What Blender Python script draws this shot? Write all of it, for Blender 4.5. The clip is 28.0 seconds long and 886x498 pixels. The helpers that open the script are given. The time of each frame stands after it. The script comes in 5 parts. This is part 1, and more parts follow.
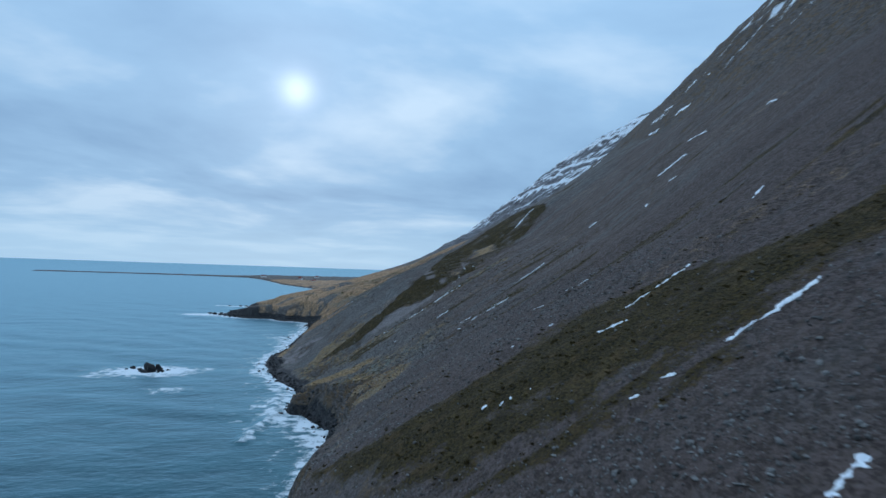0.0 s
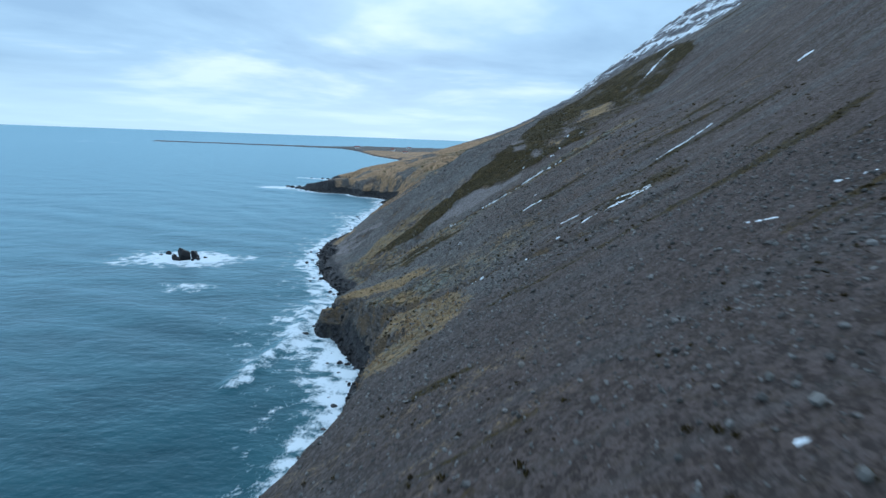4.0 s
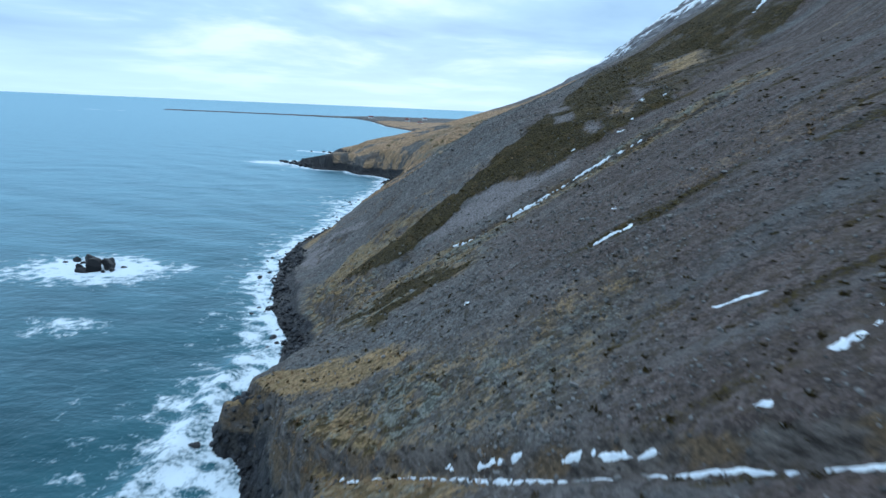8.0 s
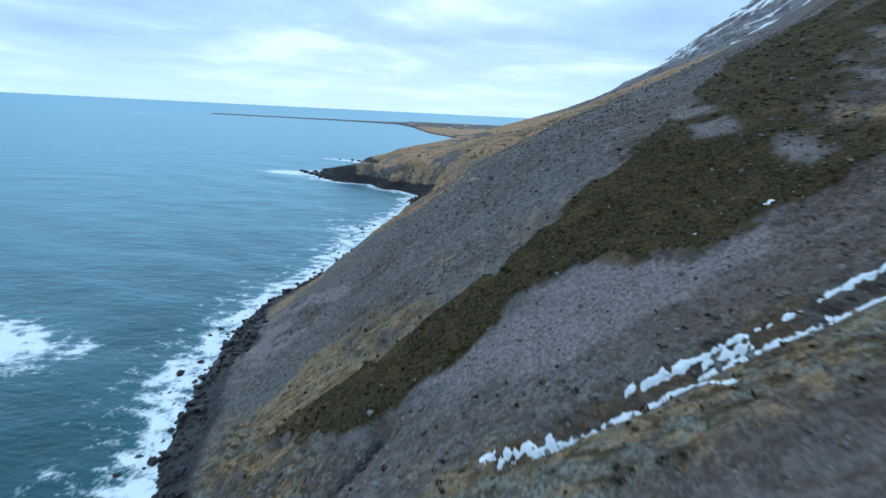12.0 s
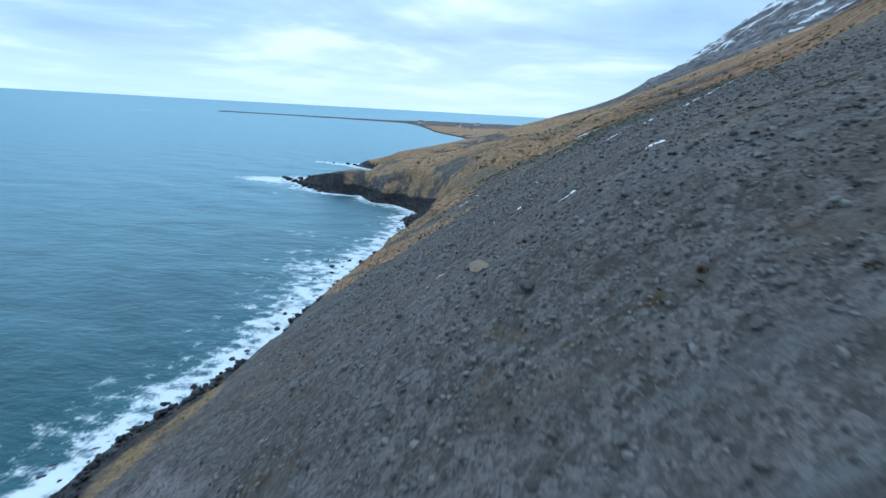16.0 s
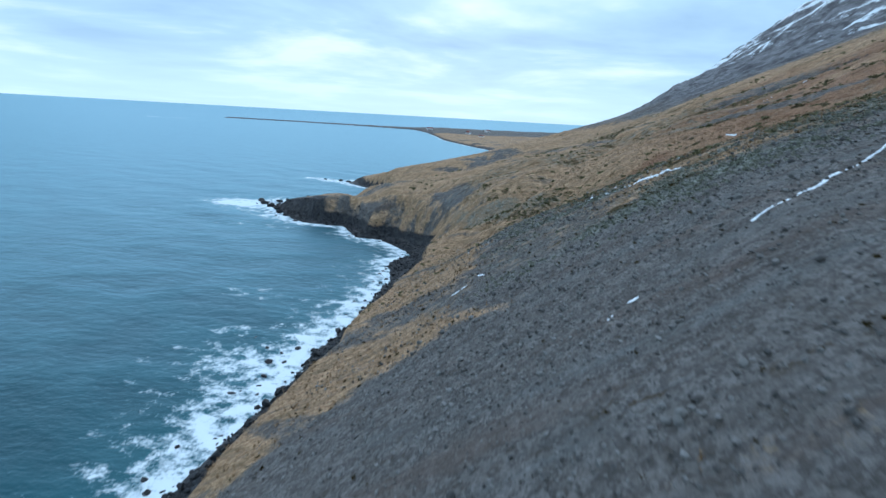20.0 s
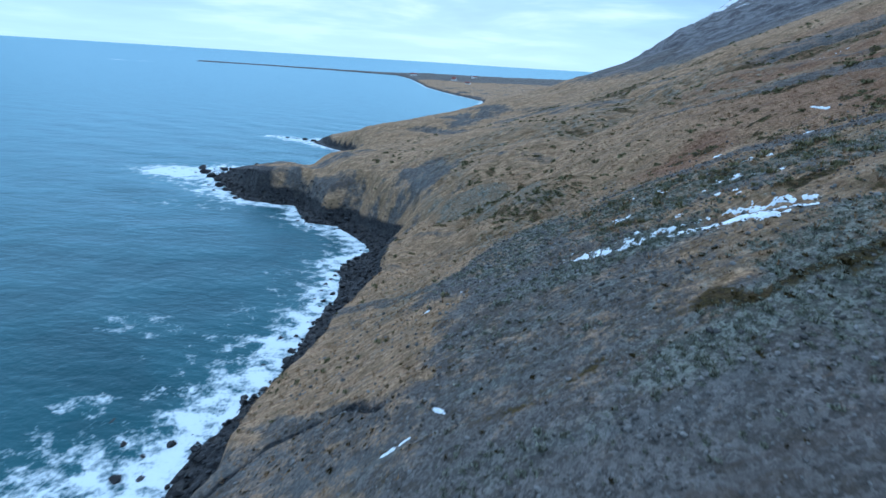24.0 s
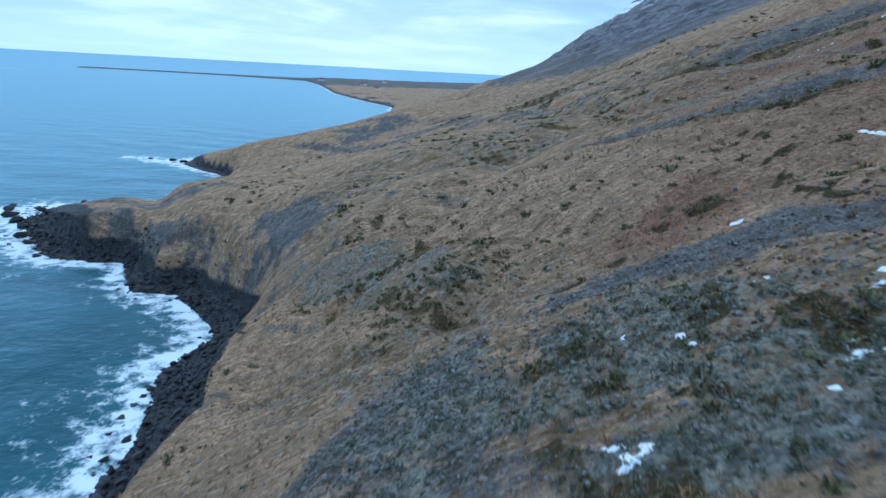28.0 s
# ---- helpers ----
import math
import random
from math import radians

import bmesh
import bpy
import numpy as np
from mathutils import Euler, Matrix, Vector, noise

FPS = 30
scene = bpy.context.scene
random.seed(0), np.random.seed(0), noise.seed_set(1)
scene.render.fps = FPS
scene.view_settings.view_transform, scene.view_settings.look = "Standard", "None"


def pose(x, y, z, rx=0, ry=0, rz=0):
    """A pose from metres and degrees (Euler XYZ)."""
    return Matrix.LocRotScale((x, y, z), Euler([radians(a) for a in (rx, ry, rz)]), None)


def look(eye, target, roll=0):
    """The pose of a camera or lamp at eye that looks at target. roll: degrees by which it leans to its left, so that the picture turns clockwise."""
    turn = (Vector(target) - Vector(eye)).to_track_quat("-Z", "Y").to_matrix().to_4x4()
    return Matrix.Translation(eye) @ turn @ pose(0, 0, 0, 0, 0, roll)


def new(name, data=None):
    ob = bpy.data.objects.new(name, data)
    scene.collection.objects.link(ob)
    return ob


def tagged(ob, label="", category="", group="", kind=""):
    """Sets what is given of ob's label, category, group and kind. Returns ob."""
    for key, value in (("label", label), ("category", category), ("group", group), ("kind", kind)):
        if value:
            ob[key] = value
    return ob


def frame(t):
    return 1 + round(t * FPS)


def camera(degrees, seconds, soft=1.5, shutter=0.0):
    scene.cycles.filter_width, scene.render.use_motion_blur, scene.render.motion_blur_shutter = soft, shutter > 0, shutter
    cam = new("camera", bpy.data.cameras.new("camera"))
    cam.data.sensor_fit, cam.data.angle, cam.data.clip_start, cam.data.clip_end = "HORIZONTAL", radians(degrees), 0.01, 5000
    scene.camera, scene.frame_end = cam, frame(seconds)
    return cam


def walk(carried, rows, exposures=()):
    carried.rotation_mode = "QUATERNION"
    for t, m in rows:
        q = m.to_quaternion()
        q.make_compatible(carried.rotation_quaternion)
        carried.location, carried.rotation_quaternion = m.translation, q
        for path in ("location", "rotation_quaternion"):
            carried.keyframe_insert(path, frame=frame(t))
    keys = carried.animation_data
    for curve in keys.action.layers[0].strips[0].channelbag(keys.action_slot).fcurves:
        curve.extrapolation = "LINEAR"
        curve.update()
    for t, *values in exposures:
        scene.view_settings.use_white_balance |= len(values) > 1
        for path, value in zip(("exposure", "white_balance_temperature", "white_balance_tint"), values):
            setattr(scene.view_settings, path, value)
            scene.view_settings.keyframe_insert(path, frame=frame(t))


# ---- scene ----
cam = camera(80.4, 28.0, shutter=0.6)
METRES, EYE, TILT, LEAN, TURN = 300.0, 38.1, -12.74, -6.98, -8.78
ROWS = [
    (0.0, 0.0, 0.0, 0.0, 1.38, 15.43, 5.02),
    (0.5, 0.0015, 0.0197, 0.0039, 3.02, 15.44, 4.55),
    (1.0, 0.0027, 0.0397, 0.0079, 4.06, 15.43, 4.36),
    (1.5, 0.0033, 0.0596, 0.0115, 4.42, 11.19, 4.05),
    (2.0, 0.0041, 0.0804, 0.016, 4.68, 1.68, 4.16),
    (2.5, 0.0045, 0.1004, 0.0202, 6.35, 1.81, 3.79),
    (3.0, 0.0044, 0.1204, 0.0245, 8.84, 2.0, 3.16),
    (3.5, 0.0035, 0.1399, 0.029, 10.55, 2.15, 2.79),
    (5.5, -0.0062, 0.2153, 0.0465, 12.19, 2.3, 2.05),
    (6.0, -0.0087, 0.234, 0.0506, 12.54, 2.4, 1.91),
    (6.5, -0.0113, 0.2526, 0.0548, 12.74, 2.48, 1.92),
    (7.0, -0.0141, 0.2713, 0.0591, 12.82, 2.53, 1.88),
    (7.5, -0.0168, 0.2903, 0.0635, 12.93, -0.86, 1.73),
    (8.0, -0.0196, 0.3092, 0.0679, 13.09, -0.78, 1.73),
    (8.5, -0.0223, 0.3282, 0.0722, 13.2, -0.71, 1.63),
    (9.0, -0.0251, 0.3472, 0.0766, 13.48, -0.66, 1.58),
    (9.5, -0.0282, 0.3659, 0.081, 14.6, -0.57, 1.27),
    (10.0, -0.0318, 0.3845, 0.0856, 15.86, -0.48, 0.9),
    (10.5, -0.0356, 0.4026, 0.0901, 16.5, -0.37, 0.67),
    (11.0, -0.0398, 0.4205, 0.0945, 16.93, -0.23, 0.47),
    (11.5, -0.0442, 0.4382, 0.0988, 17.08, -0.17, 0.35),
    (12.0, -0.0485, 0.4561, 0.1033, 17.41, -0.07, 0.2),
    (12.5, -0.0528, 0.4742, 0.1078, 17.59, -0.02, 0.1),
    (14.5, -0.0707, 0.5465, 0.1265, 18.25, -0.34, -0.16),
    (15.0, -0.0749, 0.5637, 0.1309, 18.23, -0.27, -0.21),
    (15.5, -0.079, 0.5807, 0.1357, 18.38, -0.24, -0.32),
    (16.0, -0.0832, 0.5977, 0.1404, 18.45, -0.2, -0.38),
    (16.5, -0.0873, 0.6146, 0.1452, 18.53, -0.14, -0.41),
    (17.0, -0.0913, 0.6314, 0.1498, 18.62, -0.08, -0.53),
    (17.5, -0.0953, 0.6485, 0.1544, 18.76, -0.03, -0.62),
    (18.0, -0.0995, 0.6654, 0.1598, 19.09, 0.04, -0.76),
    (18.5, -0.1036, 0.6821, 0.1654, 19.18, 0.09, -0.74),
    (19.0, -0.1078, 0.6983, 0.1712, 19.32, 0.16, -0.71),
    (19.5, -0.1118, 0.7136, 0.1777, 19.43, 0.25, -0.74),
    (20.0, -0.1154, 0.7285, 0.1848, 19.52, 0.37, -0.69),
    (20.5, -0.119, 0.7428, 0.1926, 19.73, 0.5, -0.73),
    (22.5, -0.1312, 0.7965, 0.2106, 18.93, -3.25, -0.82),
    (23.0, -0.1338, 0.8097, 0.2143, 19.12, -5.28, -0.86),
    (23.5, -0.1364, 0.8226, 0.2175, 18.99, -5.25, -0.89),
    (24.0, -0.139, 0.8358, 0.2208, 18.06, -5.2, -0.61),
    (24.5, -0.1414, 0.8491, 0.2241, 15.4, -5.14, 0.2),
    (25.0, -0.1434, 0.8628, 0.2274, 13.61, -5.18, 0.66),
    (25.5, -0.145, 0.8768, 0.2309, 13.04, -5.16, 0.81),
    (26.0, -0.1464, 0.8911, 0.2345, 12.74, -5.1, 0.92),
    (26.5, -0.1474, 0.9058, 0.2382, 11.6, -5.07, 1.32),
    (27.0, -0.1482, 0.9208, 0.242, 10.44, -5.03, 1.68),
    (27.5, -0.1486, 0.9359, 0.2456, 9.71, -4.95, 1.92),
    (28.0, -0.1489, 0.9511, 0.2492, 9.35, -4.91, 2.01),
]
walk(cam, [(t, pose(0, 0, EYE, TILT, LEAN, TURN) @ pose(METRES * x, METRES * y, METRES * z, 90 + pitch, roll, yaw)) for t, x, y, z, yaw, pitch, roll in ROWS],
     exposures=[(0.0, -0.52, 5900, 15), (1.5, -0.52, 5900, 15), (3.0, -0.3, 6000, 13), (5.5, 0.07, 6120, 14), (20.0, 0.07, 6120, 14), (23.0, 0.03, 5480, 14), (28.0, 0.03, 5500, 14)])

# ---- light: overcast dusk sky, a low veiled sun out over the sea ----
SUN_AZ, SUN_EL = -7.8, 18.3
world = bpy.data.worlds.new("world")
scene.world = world
world.use_nodes = True


def build_sky():
    nt = world.node_tree
    nt.nodes.clear()
    N, L = nt.nodes.new, nt.links.new

    def math_node(op, a, b=None, c=None, clamp=False):
        n = N("ShaderNodeMath")
        n.operation, n.use_clamp = op, clamp
        for k, v in enumerate((a, b, c)):
            if v is None:
                continue
            if isinstance(v, (int, float)):
                n.inputs[k].default_value = v
            else:
                L(v, n.inputs[k])
        return n.outputs[0]

    out, bg = N("ShaderNodeOutputWorld"), N("ShaderNodeBackground")
    sky = N("ShaderNodeTexSky")
    sky.sky_type, sky.sun_disc = "NISHITA", False
    sky.sun_elevation, sky.sun_rotation = radians(SUN_EL), radians(SUN_AZ)
    sky.air_density, sky.dust_density, sky.ozone_density = 1.0, 1.5, 1.5
    co = N("ShaderNodeTexCoord").outputs["Generated"]
    sep = N("ShaderNodeSeparateXYZ")
    L(co, sep.inputs[0])
    x, y, z = sep.outputs
    zc = math_node("MAXIMUM", z, 0.0)
    den = math_node("ADD", zc, 0.10)
    comb = N("ShaderNodeCombineXYZ")
    L(math_node("DIVIDE", x, den), comb.inputs[0])
    L(math_node("DIVIDE", y, den), comb.inputs[1])
    big = N("ShaderNodeTexNoise")
    big.inputs["Scale"].default_value, big.inputs["Detail"].default_value, big.inputs["Roughness"].default_value = 0.55, 6.0, 0.52
    big.inputs["Distortion"].default_value = 0.25
    L(comb.outputs[0], big.inputs["Vector"])
    ramp = N("ShaderNodeValToRGB")
    e = ramp.color_ramp.elements
    e[0].position, e[0].color = 0.38, (0.335, 0.550, 0.760, 1)
    e[1].position, e[1].color = 0.62, (0.72, 0.93, 1.05, 1)
    m = e.new(0.50)
    m.color = (0.43, 0.68, 0.89, 1)
    L(big.outputs["Fac"], ramp.inputs[0])
    # pale clear strip above the sea's edge
    band = N("ShaderNodeMapRange")
    band.interpolation_type = "SMOOTHSTEP"
    band.inputs["From Min"].default_value, band.inputs["From Max"].default_value = 0.13, 0.01
    L(z, band.inputs["Value"])
    low = N("ShaderNodeMix")
    low.data_type = "RGBA"
    low.inputs["B"].default_value = (0.62, 0.90, 1.05, 1)
    L(math_node("MULTIPLY", band.outputs[0], 0.75), low.inputs["Factor"])
    L(ramp.outputs[0], low.inputs["A"])
    # the veiled sun
    d = N("ShaderNodeVectorMath")
    d.operation = "DOT_PRODUCT"
    az, el = radians(SUN_AZ), radians(SUN_EL)
    d.inputs[1].default_value = (math.sin(az) * math.cos(el), math.cos(az) * math.cos(el), math.sin(el))
    L(co, d.inputs[0])
    dot = math_node("MAXIMUM", d.outputs["Value"], 0.0)
    glow = math_node("ADD", math_node("MULTIPLY", math_node("POWER", dot, 2400.0), 0.55), math_node("MULTIPLY", math_node("POWER", dot, 120.0), 0.10))
    gcol = N("ShaderNodeMix")
    gcol.data_type, gcol.blend_type = "RGBA", "ADD"
    gcol.inputs["Factor"].default_value = 1.0
    L(low.outputs["Result"], gcol.inputs["A"])
    gm = N("ShaderNodeVectorMath")
    gm.operation = "SCALE"
    gm.inputs[0].default_value = (1.0, 0.97, 0.88)
    L(glow, gm.inputs["Scale"])
    L(gm.outputs[0], gcol.inputs["B"])
    mixs = N("ShaderNodeMix")
    mixs.data_type, mixs.blend_type = "RGBA", "ADD"
    mixs.inputs["Factor"].default_value = 0.0015
    L(gcol.outputs["Result"], mixs.inputs["A"])
    L(sky.outputs[0], mixs.inputs["B"])
    L(mixs.outputs["Result"], bg.inputs["Color"])
    # overcast: brighter overhead
    L(math_node("ADD", 1.06, math_node("MULTIPLY", math_node("POWER", zc, 1.6), 0.75)), bg.inputs["Strength"])
    L(bg.outputs[0], out.inputs["Surface"])


build_sky()
sun = new("sun", bpy.data.lights.new("sun", "SUN"))
sun.data.energy, sun.data.angle, sun.data.color = 0.8, radians(85), (1.0, 0.97, 0.92)
_az, _el = radians(SUN_AZ), radians(SUN_EL + 12)
sun.matrix_world = look((0, 0, 400), (-400 * math.sin(_az) * math.cos(_el), -400 * math.cos(_az) * math.cos(_el), 400 - 400 * math.sin(_el)))


# ---- noise and shape of the land ----
def hash2(ix, iy, seed):
    n = (ix.astype(np.int64) * 374761393 + iy.astype(np.int64) * 668265263 + seed * 982451653) & 0xFFFFFFFF
    n = ((n ^ (n >> 13)) * 1274126177) & 0xFFFFFFFF
    return ((n ^ (n >> 16)) & 0xFFFFFF) / float(0xFFFFFF)


def vnoise(x, y, seed=0):
    """Smooth noise from -1 to 1, one cell a unit."""
    x, y = np.asarray(x, float), np.asarray(y, float)
    ix, iy = np.floor(x), np.floor(y)
    fx, fy = x - ix, y - iy
    u, v = fx * fx * fx * (fx * (fx * 6 - 15) + 10), fy * fy * fy * (fy * (fy * 6 - 15) + 10)
    a, b = hash2(ix, iy, seed), hash2(ix + 1, iy, seed)
    c, d = hash2(ix, iy + 1, seed), hash2(ix + 1, iy + 1, seed)
    return 2 * ((a * (1 - u) + b * u) * (1 - v) + (c * (1 - u) + d * u) * v) - 1


def fbm(x, y, size, octaves=4, seed=0, gain=0.5):
    total, amp, norm = 0.0, 1.0, 0.0
    for k in range(octaves):
        f = 2.03 ** k / size
        total = total + amp * vnoise(x * f + 17.3 * k, y * f - 9.1 * k, seed + k)
        norm += amp
        amp *= gain
    return total / norm


def smooth(a, b, v):
    t = np.clip((v - a) / (b - a), 0, 1)
    return t * t * (3 - 2 * t)


def dist_poly(x, y, pts, closed=True):
    """Distance to a line of points, and for a closed one whether inside."""
    best = np.full(np.shape(x), 1e12)
    inside = np.zeros(np.shape(x), bool)
    n = len(pts)
    for k in range(n if closed else n - 1):
        (ax, ay), (bx, by) = pts[k], pts[(k + 1) % n]
        dx, dy = bx - ax, by - ay
        t = np.clip(((x - ax) * dx + (y - ay) * dy) / (dx * dx + dy * dy), 0, 1)
        best = np.minimum(best, (x - ax - t * dx) ** 2 + (y - ay - t * dy) ** 2)
        if closed and ay != by:
            cross = ((ay > y) != (by > y)) & (x < (bx - ax) * (y - ay) / (by - ay) + ax)
            inside ^= cross
    return np.sqrt(best), inside


COAST = [
    (-13, -400), (-13, 40), (-13, 75), (-9, 90), (-7, 106), (-8, 127), (-10.5, 132), (-14, 138), (-17.5, 144), (-20.5, 148), (-16.5, 155), (-20, 171), (-26, 181),
    (-33, 196), (-36, 208), (-39, 222), (-37, 240), (-34, 255), (-35, 280), (-34, 307), (-33, 335), (-34, 350), (-38, 364),
    (-36, 374), (-49, 390), (-57, 391), (-68, 406), (-84, 405), (-96, 416), (-104, 425), (-117, 437), (-113, 447)]
COAST_FAR = [
    (-98, 444), (-84, 450), (-79, 470), (-78, 490), (-86, 504), (-98, 511), (-110, 524), (-110, 535), (-90, 541), (-70, 570),
    (-55, 650), (-50, 800), (-58, 955), (-110, 1060), (-187, 1248), (-215, 1356), (-300, 1650), (-409, 1940), (-650, 2050),
    (-893, 2105), (-1180, 2105), (-1215, 2130), (-1160, 2155), (-900, 2135), (-600, 2100), (-300, 2250), (300, 2700),
    (900, 3300), (4800, 3400), (4800, -400)]
LAND = COAST + COAST_FAR

# where the slope reaches 4, 12, 20, 35, 50, 100 and 220 m, by distance along the coast
LEVELS = (4, 12, 20, 35, 50, 100, 220)
ST_Y = (-400, 40, 62, 82, 108, 125, 144, 172, 186, 194, 215, 250, 276, 305, 335, 357, 368, 387, 400, 416, 435, 455, 480, 505, 530, 570, 700, 855, 1000, 1400, 2200, 3500)
ST_X4 = (-14, -14, -15, -13, -14, -12, -21, -16, -19, -22, -28, -32, -32, -32, -31, -32, -29, -42, -75, -100, -102, -76, -70, -92, -104, -68, -55, -58, -60, -180, -300, -300)
ST_X12 = (-6, -6, -8, -5, -2, 2, -3, -4, -8, -12, -16, -19, -18, -19, -17, -17, -19, -35, -54, -71, -58, -46, -46, -79, -66, -40, -28, -28, 0, 100, 300, 500)
ST_X20 = (4, 4, 2.5, 8, 10, 14, 9, 8.5, 1, -3.5, -8, -6.5, -6, -10, -4, -4, -7, -22, -28, -34, -24, -14, -16, -46, -40, -18, -6, 0, 60, 250, 600, 900)
ST_X35 = (27, 27, 27, 33, 34.5, 37, 33, 32, 27, 20, 10, 14, 17, 16, 25, 24, 23, 22, 23, 24, 23, 22, 20, 6, 8, 20, 28, 45, 110, 400, 900, 1300)
ST_X50 = (50, 50, 50, 54, 57, 59, 58, 58, 58, 56, 46, 46, 49, 51, 60, 61, 58, 57, 56, 54, 53, 52, 52, 52, 52, 54, 66, 95, 170, 480, 1000, 1500)
ST_X100 = (118, 118, 118, 120, 121, 121, 120, 119, 120, 122, 120, 124, 128, 132, 138, 142, 145, 148, 150, 153, 156, 158, 160, 163, 165, 172, 154, 160, 260, 600, 1200, 1800)
ST_X220 = (238, 238, 238, 238, 238, 238, 238, 236, 234, 233, 232, 240, 250, 262, 275, 285, 290, 296, 300, 305, 310, 315, 320, 325, 330, 342, 314, 312, 420, 800, 1500, 2200)


FOOT_Y = (60, 130, 145, 158, 165, 240, 255, 330, 345, 372, 390, 405, 440, 460, 2000)
FOOT_W = (1.5, 1.5, 1.5, 4, 6.5, 6.5, 5.0, 4.0, 7, 8, 4.5, 3.5, 5, 3, 3)


GULLY = [(30, 400), (22, 391), (13, 381), (5, 373), (-1, 365), (-9, 358), (-18, 351)]
LEDGE = [(-11, 295), (-14, 297.3), (-18, 298.2), (-21.5, 297.5), (-25.5, 292)]
TRACK = [(-6, 132), (0.3, 127.4), (6.9, 122.9), (11.7, 118.8), (15.3, 115.9), (18.1, 113.8), (20.5, 112.4), (23.1, 110.8), (27.3, 109.6), (32, 108.6)]
NECK = [(-57, 401), (-66, 418), (-74, 434), (-82, 450)]
CLEFT = [(-1.1, 172.7), (-2.5, 170.5), (-5, 168), (-9, 166.5), (-14, 165.5)]
CREASE = [(10, 352), (1.1, 341.5), (-2.5, 341.3), (-10.2, 343.3), (-17, 344)]
CREASE_MID = [(4, 366), (-3.2, 358.1), (-7.4, 353.4), (-13.8, 348.5), (-20, 347)]
FURROW = [(8, 164.8), (13.6, 165.8), (17.8, 166.8), (22.4, 166.8), (26.5, 166.7), (30, 167), (40, 168)]
FURROW_LOW = [(-3, 231), (0.4, 230.1), (3.4, 227.3), (6.5, 225.1), (9.8, 224.2), (13, 224.5)]
FURROW_NEAR = [(0, 312), (3, 309.5), (5, 306.5), (8, 305.5), (12, 304.5), (15, 303), (22, 299)]
SHEEP_LINE = [(-9, 244), (-4, 241.5), (0.5, 238.5), (5, 236.5), (8, 235.5), (12, 236), (17.7, 242), (30, 262), (44.7, 289)]
SHEEP_LOW = [(-3, 222), (4, 217), (9, 215), (16, 214), (24, 216)]
SHEEP_HIGH = [(4, 250), (10, 247), (18, 250), (28, 258), (40, 274)]
NOSE = [(-16.2, 144.8), (-13, 145.2), (-8, 142.5)]
FACE_RIBS = ([(-72, 413), (-60, 405)], [(-63, 406), (-51, 400)], [(-56, 400), (-44, 396)], [(-49, 394.5), (-36, 391)], [(-44, 389), (-30, 386)], [(-39, 383), (-25, 381)],
             [(-34, 375), (-20, 375.5)], [(-29, 366), (-15, 371)])
SWALES = ([(18, 441), (28, 423), (39, 403), (58, 391), (80, 380)], [(-6, 452), (12, 430), (30, 405), (52, 385)], [(-2, 400), (14, 377), (30, 362), (52, 352)], [(-8, 372), (2, 358), (16, 347), (34, 340)],
          [(-30, 410), (-12, 396), (4, 384)], [(20, 462), (40, 440), (66, 415)], [(-20, 366), (-6, 352), (4, 341)])
RUNNEL = [(70, 500), (30, 470), (-5, 485), (-30, 500)]


CARVED = ((GULLY, 2.3, 4.4), (LEDGE, 1.0, 0.6), (RUNNEL, 1.2, 4.0), (NECK, 2.9, 5.0), (CLEFT, 1.4, 1.2), (CREASE, 1.3, 1.5), (CREASE_MID, 1.3, 1.5), (TRACK, 1.4, 1.0), (FURROW, 1.6, 0.95), (FURROW_LOW, 0.8, 0.9), (FURROW_NEAR, 0.9, 1.3), (SHEEP_LINE, 0.35, 0.7), *((r, 0.75, 1.3) for r in FACE_RIBS), *((w, 1.1, 2.2) for w in SWALES))


def slope_height(x, y):
    ks = []
    for xs in (ST_X4, ST_X12, ST_X20, ST_X35, ST_X50, ST_X100, ST_X220):
        k = 0.0
        for off, w in ((-6, 0.16), (-3, 0.21), (0, 0.26), (3, 0.21), (6, 0.16)):
            k = k + w * np.interp(y + off, ST_Y, xs)
        ks.append(k)
    z = LEVELS[0] + (x - ks[0]) * 0.45
    for k in range(6):
        a, b = ks[k], ks[k + 1]
        t = (x - a) / (b - a)
        seg = LEVELS[k] + t * (LEVELS[k + 1] - LEVELS[k])
        z = np.where(t > 0, seg, z)
    spit = 1 - 0.5 * smooth(-350, -480, x)
    plain = spit * np.minimum(3.0 + 0.004 * (y - 1000), 7.0) * smooth(880, 1050, y)
    z = np.where(y > 880, np.maximum(z, plain), z)
    # a swelling of the scree that hides the field behind it
    z = z + 3.0 * np.exp(-((x - 56) / 22) ** 2 - ((y - 240) / 20) ** 2)
    over = x - ks[6]
    z = np.where(over > 0, 220 + 130 * (1 - np.exp(-np.maximum(over, 0) / 150)), z)
    return z


# patches of ground cover, as outlines on the plan
MOSS_NEAR = [(-7, 66), (2, 59), (13, 58), (21, 60), (27, 59), (34, 50), (41, 42), (60, 34), (60, 24), (34, 35), (22, 38), (13, 38), (6, 42), (-2, 54)]
MOSS_STRIP = [(-9, 160), (-2, 160), (6, 158.5), (11, 156), (11, 152), (5, 151.5), (-1, 148), (-8, 153)]
MOSS_GULLY = [(-13, 180), (-6, 182), (-1.2, 183.5), (2.3, 184.5), (5.4, 185), (9.5, 189), (12.5, 191), (16.2, 194.6), (21.3, 197), (26.5, 207.5), (35, 222), (70, 232), (75, 205),
              (45, 184), (36.5, 179.3), (30, 177), (24.8, 177.5), (19, 176.5), (15.3, 178.5), (12.2, 181.5), (8, 179), (4.5, 175.5), (0, 175), (-1.5, 172.7), (-4.5, 173.8), (-12, 179)]
